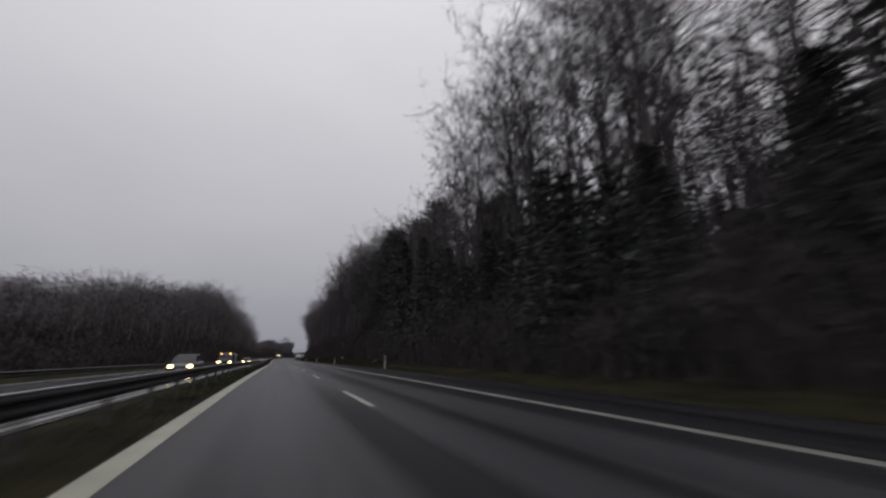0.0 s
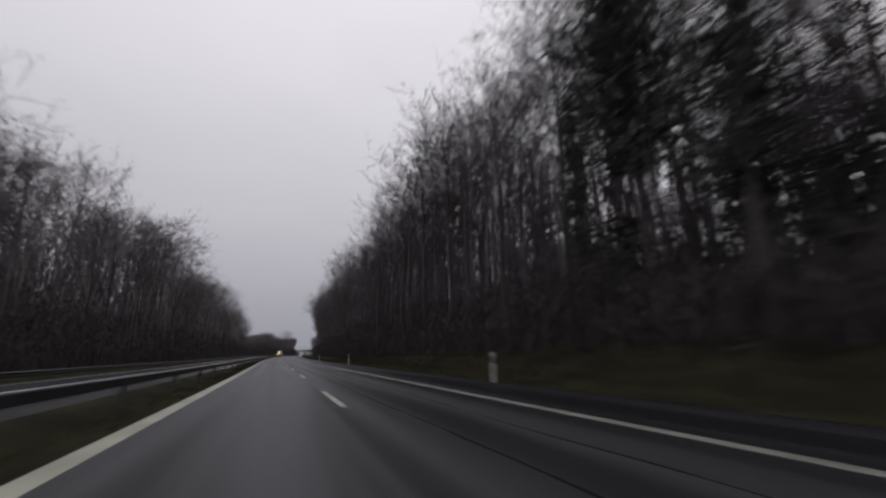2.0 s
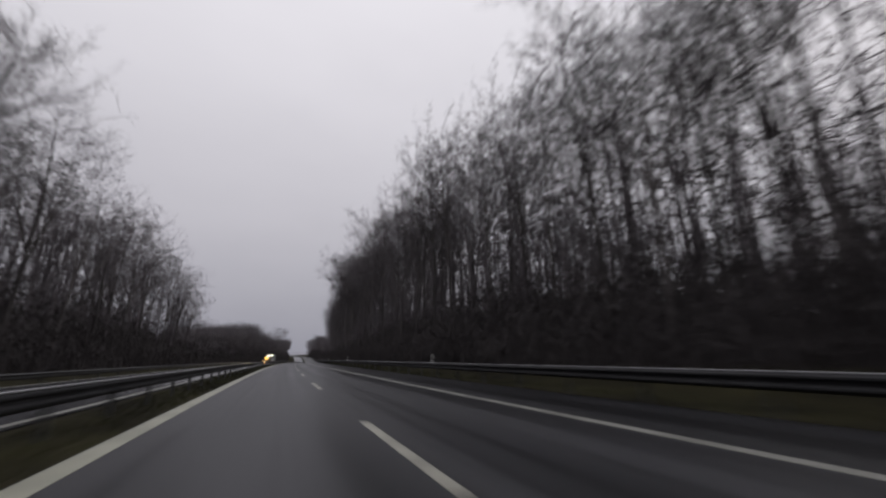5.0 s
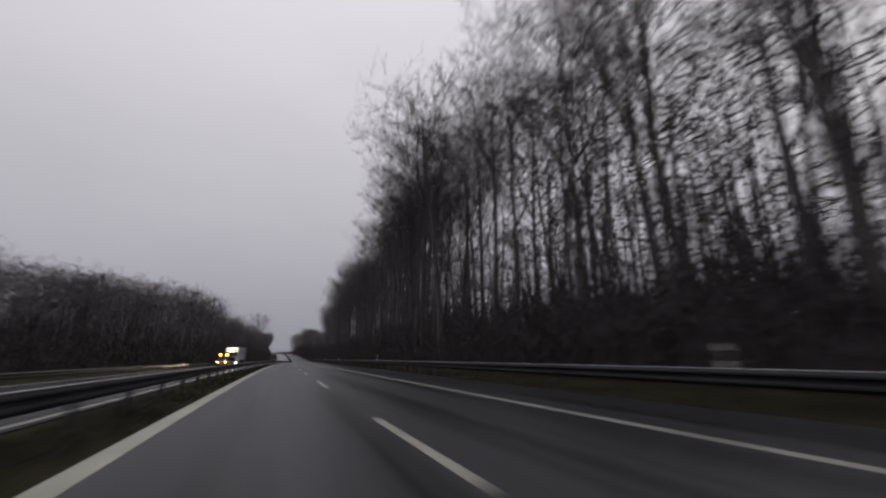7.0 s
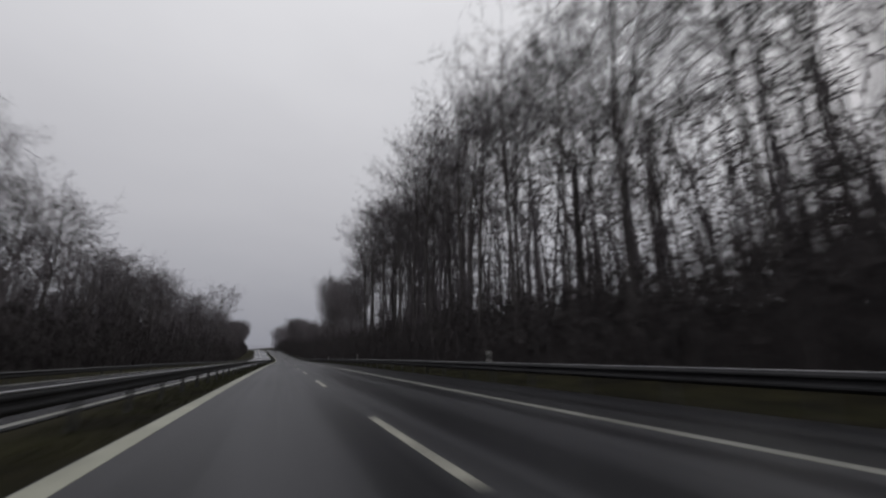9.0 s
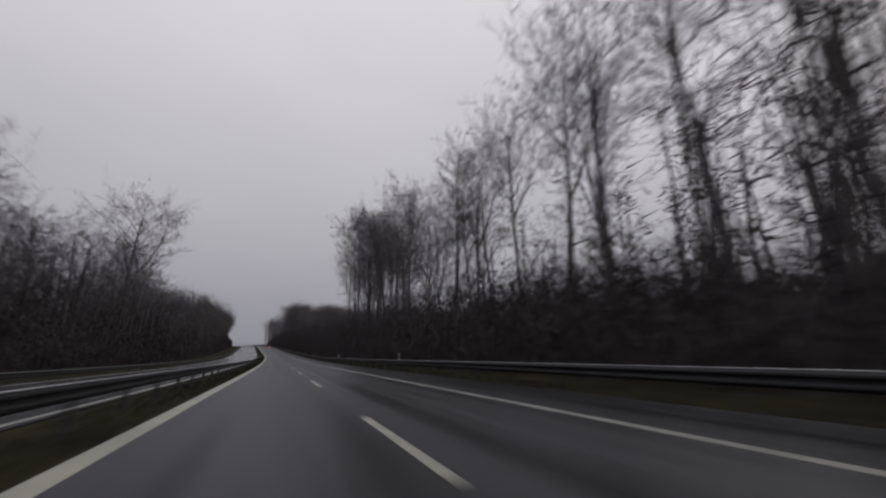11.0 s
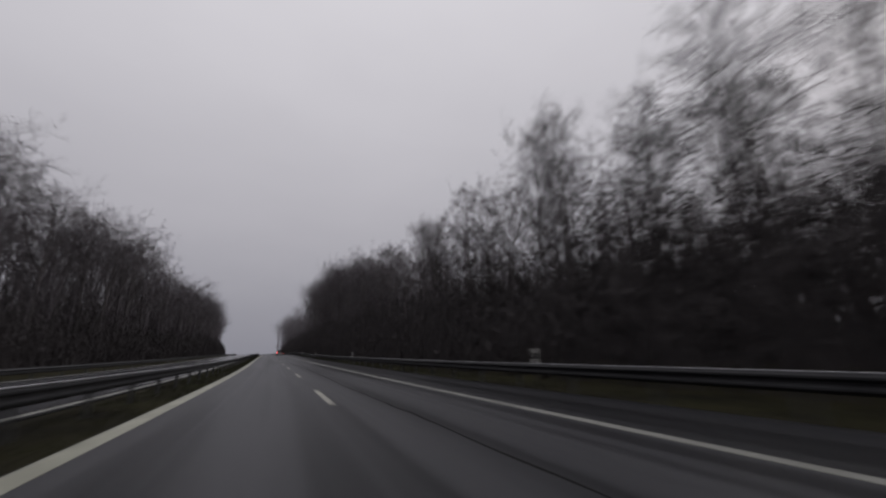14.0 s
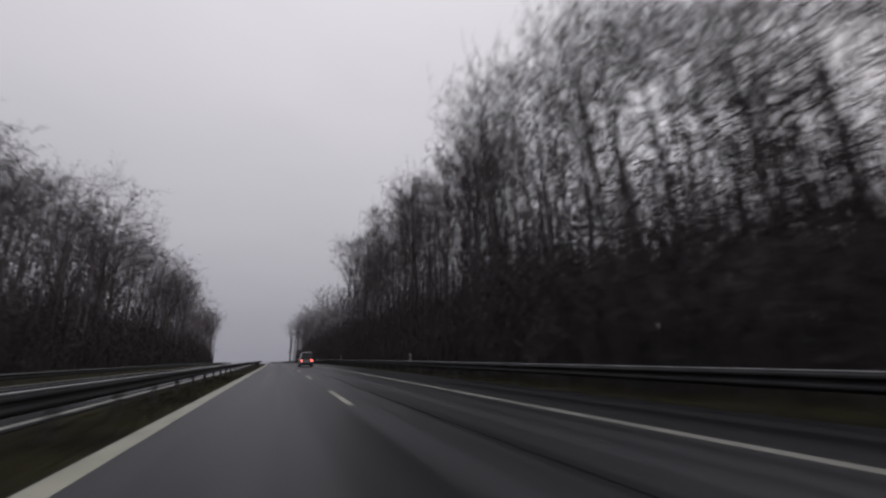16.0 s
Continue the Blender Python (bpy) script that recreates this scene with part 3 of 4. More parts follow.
def bare_tree(seed, tall=20.0, clear=0.45, wide=3.5, limbs=11, thick=0.2, stems=2, low=6, far=False):
    """A straight trunk that runs on into a leader, with steep side stems and a lobed, rounded crown of branches and fine twigs;
    far: with fewer, wider twigs."""
    r = random.Random(seed)
    wood, crown = Sticks(), Sticks()

    def any_way(z0=-1.0, z1=1.0):
        while True:
            v = Vector((r.uniform(-1, 1), r.uniform(-1, 1), r.uniform(z0, z1)))
            if 0.1 < v.length < 1.0:
                return v.normalized()

    n = 5 if far else 9
    lean = Vector((r.uniform(-0.03, 0.03), r.uniform(-0.03, 0.03), 0))
    sway, phase = r.uniform(0.1, 0.3), r.uniform(0, 6.28)
    leader = [Vector((0, 0, -0.5))]
    for i in range(1, n + 1):
        z = tall * 0.97 * i / n
        leader.append(lean * z + Vector((math.sin(phase + z * 0.33), math.cos(phase * 1.7 + z * 0.27), 0)) * sway * (i / n) + Vector((0, 0, z)))
    wood.tube(leader, [thick * (1.25 if i == 0 else (1 - i / n) ** 0.7) + 0.012 for i in range(n + 1)], 4 if far else 6)
    lines = [(leader, thick, clear, limbs * 2 if stems < 3 else limbs)]
    first = r.uniform(0, 6.28)
    for k in range(stems):
        t = first + k * 6.28 / stems + r.uniform(-0.6, 0.6)
        out = Vector((math.cos(t), math.sin(t), 0))
        f = min(clear * r.uniform(0.8, 1.35), 0.75)
        start, _ = at_part(leader, f)
        top = tall * r.uniform(0.8, 0.96)
        reach = wide * r.uniform(0.35, 0.62)
        m = 3 if far else 6
        pts = []
        for i in range(m + 1):
            q = i / m
            side = reach * (1 - (1 - q) ** 2.2)
            pts.append(Vector((start.x, start.y, 0)).lerp(Vector((leader[-1].x, leader[-1].y, 0)), q) + out * side
                       + Vector((0, 0, start.z + (top - start.z) * q)) + (any_way() * 0.14 if 0 < i < m else Vector()))
        rad = thick * (1 - f) ** 0.7 * r.uniform(0.6, 0.8)
        wood.tube(pts, [rad * (1 - i / m) ** 0.8 + 0.01 for i in range(m + 1)], 3 if far else 5)
        lines.append((pts, rad, 0.18, limbs))
    # branches rise and arch out to the crown's lobed outline
    base, lobe = clear * tall * 0.92, [r.uniform(0, 6.28) for _ in range(4)]

    def outline(z, t):
        u = min(max((z - base) / (tall * 1.02 - base), 0.0), 1.0)
        full = math.sin(math.pi * (0.1 + 0.87 * u ** 1.05)) ** 0.65
        return wide * full * (1 + 0.16 * math.sin(2 * t + lobe[0] + z * 0.5) + 0.14 * math.sin(3 * t + lobe[1] - z * 0.8) + 0.1 * math.sin(z * 1.5 + lobe[2]))

    branches = []
    for pts, rad, f0, count in lines:
        for i in range(count):
            f = f0 + (0.985 - f0) * (i + r.random()) / count
            p, d = at_part(pts, f)
            t = i * 2.4 + r.uniform(-0.6, 0.6)
            out = Vector((math.cos(t), math.sin(t), 0))
            gone = Vector((p.x - leader[-1].x * 0.7, p.y - leader[-1].y * 0.7, 0)).dot(out)
            room = max(outline(p.z + 1.2, t) - gone, 0.12 * wide)
            rise = min(room * r.uniform(0.5, 1.15), max(tall * 1.02 - p.z, 0.4))
            tip = p + out * room * r.uniform(0.85, 1.02) + Vector((0, 0, rise))
            bow = p + out * room * 0.35 + Vector((0, 0, rise * 0.66)) + any_way() * 0.12 * room
            line = [p.lerp(bow, q).lerp(bow.lerp(tip, q), q) for q in (0, 0.5, 1)]
            branches.append((line, (tip - p).length, max(rad * (0.34 - 0.2 * f), 0.016)))
    for i in range(low if not far else low // 2):
        p, d = at_part(leader, r.uniform(0.22, max(clear, 0.3)))
        tip = p + any_way(-0.1, 0.4) * r.uniform(0.2, 0.42) * wide
        branches.append(([p, p.lerp(tip, 0.5) + any_way() * 0.08, tip], (tip - p).length, 0.022))
    subs, twigs = (3, 4) if far else (6, 8)
    for line, length, rad in branches:
        if far:
            crown.blade(line[0], line[1], rad * 1.7, r)
            crown.blade(line[1], line[2], rad * 1.2, r)
        else:
            wood.tube(line, [rad * (1 - 0.8 * q / (len(line) - 1)) for q in range(len(line))], 3)
        for j in range(subs):
            p2, d2 = at_part(line, 0.22 + 0.78 * (j + r.random()) / subs)
            end = p2 + (d2 * 0.7 + any_way(-0.6, 0.9) * 0.7).normalized() * (length * r.uniform(0.16, 0.32) + 0.3)
            crown.blade(p2, end, 0.065 if far else 0.04, r)
            for k in range(twigs):
                p3 = p2.lerp(end, 0.2 + 0.8 * (k + r.random()) / twigs)
                tip = p3 + ((end - p2).normalized() * 0.7 + any_way(-0.7, 0.9) * 0.65).normalized() * r.uniform(0.45, 0.95)
                crown.blade(p3, tip, 0.062 if far else 0.027, r)
                if not far:
                    p4 = p3.lerp(tip, r.uniform(0.3, 0.9))
                    crown.blade(p4, p4 + ((tip - p3).normalized() * 0.65 + any_way(-0.7, 0.8) * 0.7).normalized() * r.uniform(0.4, 0.8), 0.023, r)
    return wood, crown


def spruce(seed, tall=17.0, clear=0.04, wide=2.6, pine=False, far=False):
    r = random.Random(seed)
    wood, crown = Sticks(), Sticks()
    trunk = bent(r, Vector((0, 0, -0.5)), Vector((0, 0, 1)), tall, 6, 0.025, 0.1)
    wood.tube(trunk, [0.2, 0.17, 0.14, 0.11, 0.08, 0.05, 0.012], 4 if far else 6)
    whorls = 16 if far else 26
    for i in range(whorls):
        f = clear + (1 - clear) * (i + 0.6 * r.random()) / whorls
        p, d = at_part(trunk, f)
        q = (f - clear) / (1 - clear)
        reach = wide * ((1 - q) ** 0.75 + 0.06) * r.uniform(0.7, 1.2)
        if pine:
            reach = wide * (0.45 + 0.75 * math.sin(math.pi * min(q * 0.9 + 0.12, 1))) * r.uniform(0.6, 1.2)
        for k in range(6 if far else 7):
            t = k * 0.9 + i * 0.5 + r.uniform(-0.3, 0.3)
            out = Vector((math.cos(t), math.sin(t), 0.35 if pine else -0.22 + 0.35 * q))
            limb = bent(r, p, out, reach * r.uniform(0.75, 1.1), 3, 0.08, 0.03)
            if not far:
                wood.tube(limb, [0.035, 0.025, 0.015, 0.006], 3)
            for j in range(6 if far else 19):
                p2, d2 = at_part(limb, 0.12 + 0.88 * r.random())
                side = Vector((r.uniform(-1, 1), r.uniform(-1, 1), r.uniform(-0.9, 0.4)))
                crown.blade(p2, p2 + (d2 * 0.6 + side).normalized() * r.uniform(0.35, 0.85), r.uniform(0.32, 0.6) if far else r.uniform(0.09, 0.2), r)
    return wood, crown


grown = {}


def grow(key, kind, label, made, crown_mat, s, a, size, spin):
    """Stands a tree on the ground; trees grown from one model share its meshes."""
    if key not in grown:
        wood, crown = made
        thing = new("tree")
        tagged(thing, label, kind, "roadside woods")
        triangles("trunk", [tuple(p) for p in wood.v], wood.f, BARK, thing, smooth=True)
        triangles("crown", [tuple(p) for p in crown.v], crown.f, crown_mat, thing)
        grown[key] = thing
    else:
        thing = copy_thing(grown[key], Matrix.Identity(4))
    p = course(s, a, land(s, a))
    thing.matrix_basis = Matrix.LocRotScale(p, Euler((radians(random.uniform(-3, 3)), radians(random.uniform(-3, 3)), radians(spin))), (size[0], size[0], size[1]))
    return thing


BARE = [bare_tree(11, clear=0.5, wide=4.4, limbs=12), bare_tree(12, clear=0.56, wide=3.8, stems=1, limbs=14), bare_tree(13, clear=0.46, wide=4.6, stems=3, limbs=12),
        bare_tree(14, clear=0.52, wide=4.8, limbs=13), bare_tree(15, clear=0.4, wide=4.6, limbs=13), bare_tree(16, clear=0.58, wide=3.6, thick=0.17, stems=1, limbs=13),
        bare_tree(17, clear=0.36, wide=4.5, stems=3), bare_tree(18, clear=0.56, wide=5.2, stems=3, limbs=13, low=3)]
SPRUCE = [spruce(21, wide=3.4), spruce(22, wide=2.9), spruce(23, tall=18, clear=0.45, wide=3.0, pine=True)]
LABELS = {"bare": "tall bare winter tree in the woods beside the motorway", "spruce": "dark green conifer among the bare roadside woods",
          "pine": "tall dark pine with a bare trunk in the roadside woods"}

# heights of the wood's edge along the road
RIGHT_S = [-20, 25, 42, 60, 80, 110, 120, 150, 165, 180, 195, 212, 240, 300, 350, 385, 425, 455, 470, 515, 531, 546, 562, 577, 590, 600, 612, 625, 640, 656, 684, 740, 900]
RIGHT_H = [27, 28, 25, 22.5, 23.5, 26, 27, 25, 21, 22, 22.5, 21.5, 24, 28.5, 25.5, 26, 27.5, 25, 24, 28, 16, 13.5, 14, 15, 14.5, 14, 16, 16.5, 19, 21.5, 23.5, 24, 24]
LEFT_S = [-20, 34, 44, 64, 75, 95, 122, 147, 168, 180, 217, 280, 300, 319, 336, 352, 386, 440, 529, 553, 605, 627, 663, 690, 717, 760, 900]
LEFT_H = [6, 6, 7.5, 11, 12.8, 14.6, 19, 22, 23, 20, 22, 18, 9, 8, 11.5, 12.5, 15, 15, 13, 15, 17, 19, 16, 20, 18, 21, 21]
# where the wood's edge runs, metres right of the left edge line
EDGE_S, EDGE_A = [-20, 55, 72, 118, 140, 380, 430, 590, 650, 900], [13.0, 13.4, 14.4, 14.4, 13.8, 13.6, 12.4, 12.2, 10.9, 10.9]
# and its tall trees
TALL_S, TALL_A = [-20, 55, 72, 118, 140, 380, 430, 590, 650, 900], [16.4, 16.8, 18.2, 18.2, 17.4, 17.2, 16.2, 16.0, 14.6, 14.6]


def conifer_share(s):
    return float(np.interp(s, [-20, 8, 24, 58, 72, 90, 98, 140, 158, 164, 190], [0.5, 0.7, 0.9, 0.9, 0.7, 0.5, 0.05, 0.06, 0.05, 0.0, 0.0]))


def conifer_part(s):
    """How tall the conifers are, as a part of the wood's height."""
    return float(np.interp(s, [40, 48, 56, 66, 74, 120, 136], [0.54, 0.64, 0.8, 0.8, 0.6, 0.5, 0.5]))


def edge_of_woods(side, s_list, h_list, near, rows, seed, s0, s1):
    """The trees at the wood's edge, each one a thing."""
    r = random.Random(seed)
    for row, (depth, gap) in enumerate(rows):
        s = s0 + r.uniform(0, gap)
        while s < s1:
            if side > 0 and 441 < s < 550:      # here the trees stand singly over the undergrowth
                s += gap * r.uniform(0.6, 1.4)
                continue
            a = (near(s) + depth + r.uniform(-1.0, 1.0)) * side
            h = float(np.interp(s, s_list, h_list)) * r.uniform(0.84, 1.05)
            if side > 0 and r.random() < conifer_share(s) * (1.0 if row == 0 else 0.3):
                i = r.randrange(2) if s < 66 or s > 134 or r.random() < 0.3 else 2
                k = h * (conifer_part(s) * r.uniform(0.85, 1.12)) / 17.5
                grow(("spruce", i), "conifer", LABELS["pine" if i == 2 else "spruce"], SPRUCE[i], NEEDLES, s, a, (max(k, 0.75) * r.uniform(1.0, 1.25), k), r.uniform(0, 360))
            else:
                i = r.choice((0, 2, 4, 6, 4, 6)) if side < 0 else r.choice((0, 1, 3, 5)) if s > 545 else r.randrange(7)
                k = h / 20.0
                slim = 0.74 if side > 0 and s > 545 else 1.0
                grow(("bare", i), "tree", LABELS["bare"], BARE[i], TWIGS, s, a, (max(k, 0.75) * r.uniform(0.8, 1.05) * slim, k), r.uniform(0, 360))
            s += gap * r.uniform(0.6, 1.4) * (0.8 if side > 0 and s > 545 else 1.0)


edge_of_woods(1, RIGHT_S, RIGHT_H, lambda s: float(np.interp(s, TALL_S, TALL_A)), [(0.6, 6.0), (4.5, 7.5)], 5, -6, 720)
edge_of_woods(-1, LEFT_S, LEFT_H, lambda s: 17.4, [(0.5, 6.6)], 6, 14, 740)
SINGLE = [(454.5, 18.5, 23.6, 0), (460.5, 19, 20.1, 3), (466.5, 18, 19.5, 4), (472, 18, 21.8, 5), (477.5, 20.5, 17.1, 0), (479, 18, 18.3, 4), (486.5, 18, 24.2, 3), (493, 19, 23.6, 4), (498.5, 18, 23, 2),
          (504.5, 20.5, 23.6, 6), (509.5, 19.5, 28.3, 4), (514.5, 18, 28.9, 2), (519, 19.5, 24.8, 6), (524, 18.2, 31.9, 4), (531, 18.6, 22.4, 6), (536.5, 18, 26, 7), (520.5, 22, 29.5, 3), (526, 21, 26, 6),
          (516.5, 21.5, 27.1, 6), (528, 19.8, 18.9, 4), (512.5, 22, 23.6, 3), (501.5, 22, 20.1, 6), (490, 21, 18.9, 4), (482.5, 21, 17.7, 6), (474.5, 21.5, 17.7, 3),
          (522, 24, 24, 2), (517, 25, 22, 4), (509, 24.5, 21, 6), (446, 19.5, 25, 3), (450, 18, 17, 4)]
for s, a, h, i in SINGLE:
    spread = h / 20 * (0.7 if i == 7 else 0.78)
    grow(("bare", i), "tree", "tall bare tree standing singly over the roadside undergrowth", BARE[i], TWIGS, s, a, (spread, h / 20), s * 47 % 360)
for s, a, h, i in [(501, -18.5, 22.5, 4), (507, -18.5, 17.5, 0), (533, -19.5, 14.5, 6), (328, 17.5, 31, 1), (334, 19.5, 29, 3), (341, 18.5, 28, 5), (322, 16.5, 31, 0), (313, 15.8, 29, 3), (20, 21, 28, 2), (26, 20, 28.5, 4), (31, 21.5, 28, 0), (36, 20.5, 26, 3), (14, 19.5, 27, 1), (81, 18.5, 24, 4), (84, 20, 26, 6), (87.5, 18.5, 24.5, 2), (91, 20, 24, 0)]:
    grow(("bare", i), "tree", LABELS["bare"], BARE[i], TWIGS, s, a, (h / 20, h / 20), s * 31 % 360)


for s, a, h, i in [(79.5, 23, 25.5, 1), (64, 24.5, 26.5, 2), (64, 18.6, 20.5, 2), (68, 20, 21.5, 2), (72.4, 18.4, 20, 2), (66, 22.5, 23, 2), (70, 23.5, 22, 2), (60.5, 26.5, 25, 2), (53, 31, 23, 2), (55, 30, 25, 1), (49, 29, 21.5, 2), (45.5, 30, 22, 2), (78.6, 20, 20, 2), (138, 40, 30, 0), (164, 35, 30, 1), (174, 60, 27.5, 0), (171, 62, 24, 1), (160, 65, 26.5, 0), (163.5, 63, 24, 1), (157, 62, 24, 0), (98.7, 20, 19, 1), (93.6, 20, 21.5, 2), (88, 21, 20, 1)]:
    grow(("spruce", i), "conifer", LABELS["pine" if i == 2 else "spruce"], SPRUCE[i], NEEDLES, s, a, (1.2 if i == 2 else 1.5 if a > 55 else 1.0 if a > 25 else 0.62 if h < 22 else 1.1, h / 17.5), s * 31 % 360)


def deep_woods(side, s_list, h_list, near, reach, per_metre, models, seed, s0, s1, needles, least=0.55):
    """The trees behind the wood's edge, past counting, as one mesh."""
    r = random.Random(seed)
    vs, fs, count = [], [], 0
    s = s0
    while s < s1:
        s += r.expovariate(1.0) / float(np.interp(s, per_metre[0], per_metre[1]))
        a = near(s) + reach[0] + (reach[1] - reach[0]) * r.random()
        i = r.randrange(len(models))
        v, f = models[i]
        k = float(np.interp(s, s_list, h_list)) * r.uniform(least, 1.02) / 20.0
        if needles:
            k = k * 1.1 * (conifer_part(s) * r.uniform(0.8, 1.1))
            if r.random() > conifer_share(s):
                continue
        t, w = r.uniform(0, 6.28), max(k, 0.8) * r.uniform(0.85, 1.15)
        lean_x, lean_y = r.uniform(-0.05, 0.05), r.uniform(-0.05, 0.05)
        p = course(s, side * a, land(s, side * a))
        x = (v[:, 0] * math.cos(t) - v[:, 1] * math.sin(t)) * w + lean_x * v[:, 2] * k + p.x
        y = (v[:, 0] * math.sin(t) + v[:, 1] * math.cos(t)) * w + lean_y * v[:, 2] * k + p.y
        vs.append(np.stack([x, y, v[:, 2] * k + p.z], 1))
        fs.append(f + count)
        count += len(v)
    ob = triangles("woods", np.concatenate(vs), np.concatenate(fs), NEEDLES if needles else TWIGS)
    return tagged(ob, "dark conifers deep in the roadside woods" if needles else "deep bare winter woods behind the roadside trees", "woods", kind="stuff")


def joined(made):
    wood, crown = made
    n = len(wood.v)
    return (np.array([tuple(p) for p in wood.v + crown.v]), np.array(wood.f + [tuple(i + n for i in t) for t in crown.f]))


FAR = [joined(bare_tree(51 + i, clear=c, wide=w, limbs=6, thick=0.21, far=True)) for i, (c, w) in enumerate([(0.54, 4.0), (0.62, 3.6), (0.48, 4.2), (0.58, 3.8), (0.46, 4.0)])]


def thicket_tree(seed, tall=20.0, clear=0.2, wide=4.0):
    """A tree deep in the wood: trunk and coarse bundles of twigs."""
    r = random.Random(seed)
    st = Sticks()
    trunk = bent(r, Vector((0, 0, -0.5)), Vector((r.uniform(-0.06, 0.06), r.uniform(-0.06, 0.06), 1)), tall * 0.86, 3, 0.07, 0.05)
    st.tube(trunk, [0.24, 0.18, 0.11, 0.03], 3)
    for limb, q, length in crown_limbs(r, trunk, tall, clear, wide, 11):
        st.blade(limb[0], limb[-1], 0.1, r)
        for k in range(6):
            p2, d2 = at_part(limb, 0.25 + 0.75 * r.random())
            side = Vector((r.uniform(-1, 1), r.uniform(-1, 1), r.uniform(-0.5, 1.0)))
            st.blade(p2, p2 + side.normalized() * r.uniform(0.7, 1.7), 0.17, r)
    return np.array([tuple(p) for p in st.v]), np.array(st.f)


THICKET = [thicket_tree(81 + i, clear=c) for i, c in enumerate((0.12, 0.2, 0.3, 0.4))]
FAR_SPRUCE = [joined(spruce(61 + i, far=True, pine=i == 2, clear=0.45 if i == 2 else 0.04)) for i in range(3)]
DEEP_H = [13.0 if 458 < s < 550 else h for s, h in zip(RIGHT_S, RIGHT_H)]
right_edge = lambda s: float(np.interp(s, TALL_S, TALL_A))
deep_woods(1, RIGHT_S, DEEP_H, right_edge, (2.5, 12), ([0, 95, 108, 160, 172, 225, 270, 480, 520, 580, 720, 740], [1.1, 1.1, 1.6, 1.6, 1.2, 0.9, 0.6, 0.6, 0.9, 1.0, 1.0, 0.55]), FAR, 71, -12, 880, False)
deep_woods(1, RIGHT_S, DEEP_H, right_edge, (8, 32), ([0, 200, 240, 275, 470, 500, 560, 720, 740], [3.0, 2.6, 1.7, 1.6, 1.5, 1.8, 2.6, 2.6, 1.2]), THICKET, 74, -12, 900, False)
deep_woods(1, RIGHT_S, DEEP_H, right_edge, (2, 22), ([0, 64, 75, 125, 140, 200], [3.4, 3.4, 2.4, 1.6, 1.5, 1.0]), FAR_SPRUCE, 72, -12, 190, True)
deep_woods(-1, LEFT_S, LEFT_H, lambda s: 17.4, (0.5, 8), ([0, 290, 310, 700, 720], [0.9, 0.9, 1.1, 1.1, 0.5]), FAR, 73, 10, 880, False, 0.75)
deep_woods(-1, LEFT_S, LEFT_H, lambda s: 17.4, (3, 24), ([0, 720, 740], [2.9, 2.9, 1.0]), THICKET, 75, 10, 900, False)


# ---------------------------------------------------------------- undergrowth and grass
def along_course(s, a):
    """Places on the ground for arrays of metres along and across."""
    turn_s = np.interp(s, along, _turn)
    return (np.interp(s, along, _x) + a * np.cos(turn_s), np.interp(s, along, _y) + a * np.sin(turn_s), np.interp(s, along, _z))


def blades(rng, base, tip, width):
    """Slender triangles from base to tip."""
    d = tip - base
    side = np.cross(d, rng.normal(size=d.shape))
    side *= (width / 2 / np.maximum(np.linalg.norm(side, axis=1), 1e-6))[:, None]
    v = np.stack([base - side, base + side, tip], 1).reshape(-1, 3)
    return v, np.arange(len(v)).reshape(-1, 3)


def ground_under(side, s, a):
    """The land's height, read from a coarse table."""
    ss, aa = np.arange(-20, 920, 4.0), np.arange(8.0, 60.0, 1.0)
    table = np.array([[land(q, side * w) for w in aa] for q in ss])
    i = np.clip(((s + 20) / 4).astype(int), 0, len(ss) - 1)
    j = np.clip((np.abs(a) - 8).astype(int), 0, len(aa) - 1)
    return table[i, j]


def brush(side, near_list, depth, s_list, h_list, s0, s1, per_metre, seed, back=0):
    """Thin stems along the wood's edge, coarser clumps of twigs behind them."""
    rng = np.random.default_rng(seed)
    n = int((s1 - s0) * per_metre)
    m = int((s1 - s0) * back)
    s = rng.uniform(s0, s1, n + m)
    d = np.concatenate([depth * rng.random(n) ** 1.2, rng.uniform(4.0, depth + 5.0, m)])
    rear = np.arange(n + m) >= n
    n += m
    a = side * (np.interp(s, near_list[0], near_list[1]) + d)
    lump = 0.8 + 0.25 * np.sin(s * 0.31 + seed) * np.sin(s * 0.117) + 0.2 * np.sin(s * 0.93 + d)
    h = np.interp(s, s_list, h_list) * (0.35 + 0.65 * np.minimum(1, d / 4.5)) * lump
    z = ground_under(side, s, a)
    x, y, road_z = along_course(s, a)
    tall = (rng.random(n) < 0.3) & ~rear
    low = np.where(tall, 0.0, h * rng.random(n) ** 0.62 * np.where(rear, 0.8, 1.0))
    rise = np.where(tall, h * rng.uniform(0.6, 1.1, n), rng.uniform(0.2, 1.0, n))
    base = np.stack([x, y, road_z + z + low - 0.1], 1)
    tip = base + np.stack([rng.normal(0, 0.35, n), rng.normal(0, 0.35, n), rise], 1)
    width = np.where(tall, rng.uniform(0.03, 0.08, n), rng.uniform(0.04, 0.1, n)) * np.where((d > 2.2) & (low < 0.6 * h) & ~tall, 2.6, 1.0) * np.where(rear, 1.9, 1.0)
    v, f = blades(rng, base, tip, width)
    return tagged(triangles("undergrowth", v, f, BRUSH), "dense dark leafless undergrowth along the wood's edge", "bushes", kind="stuff")


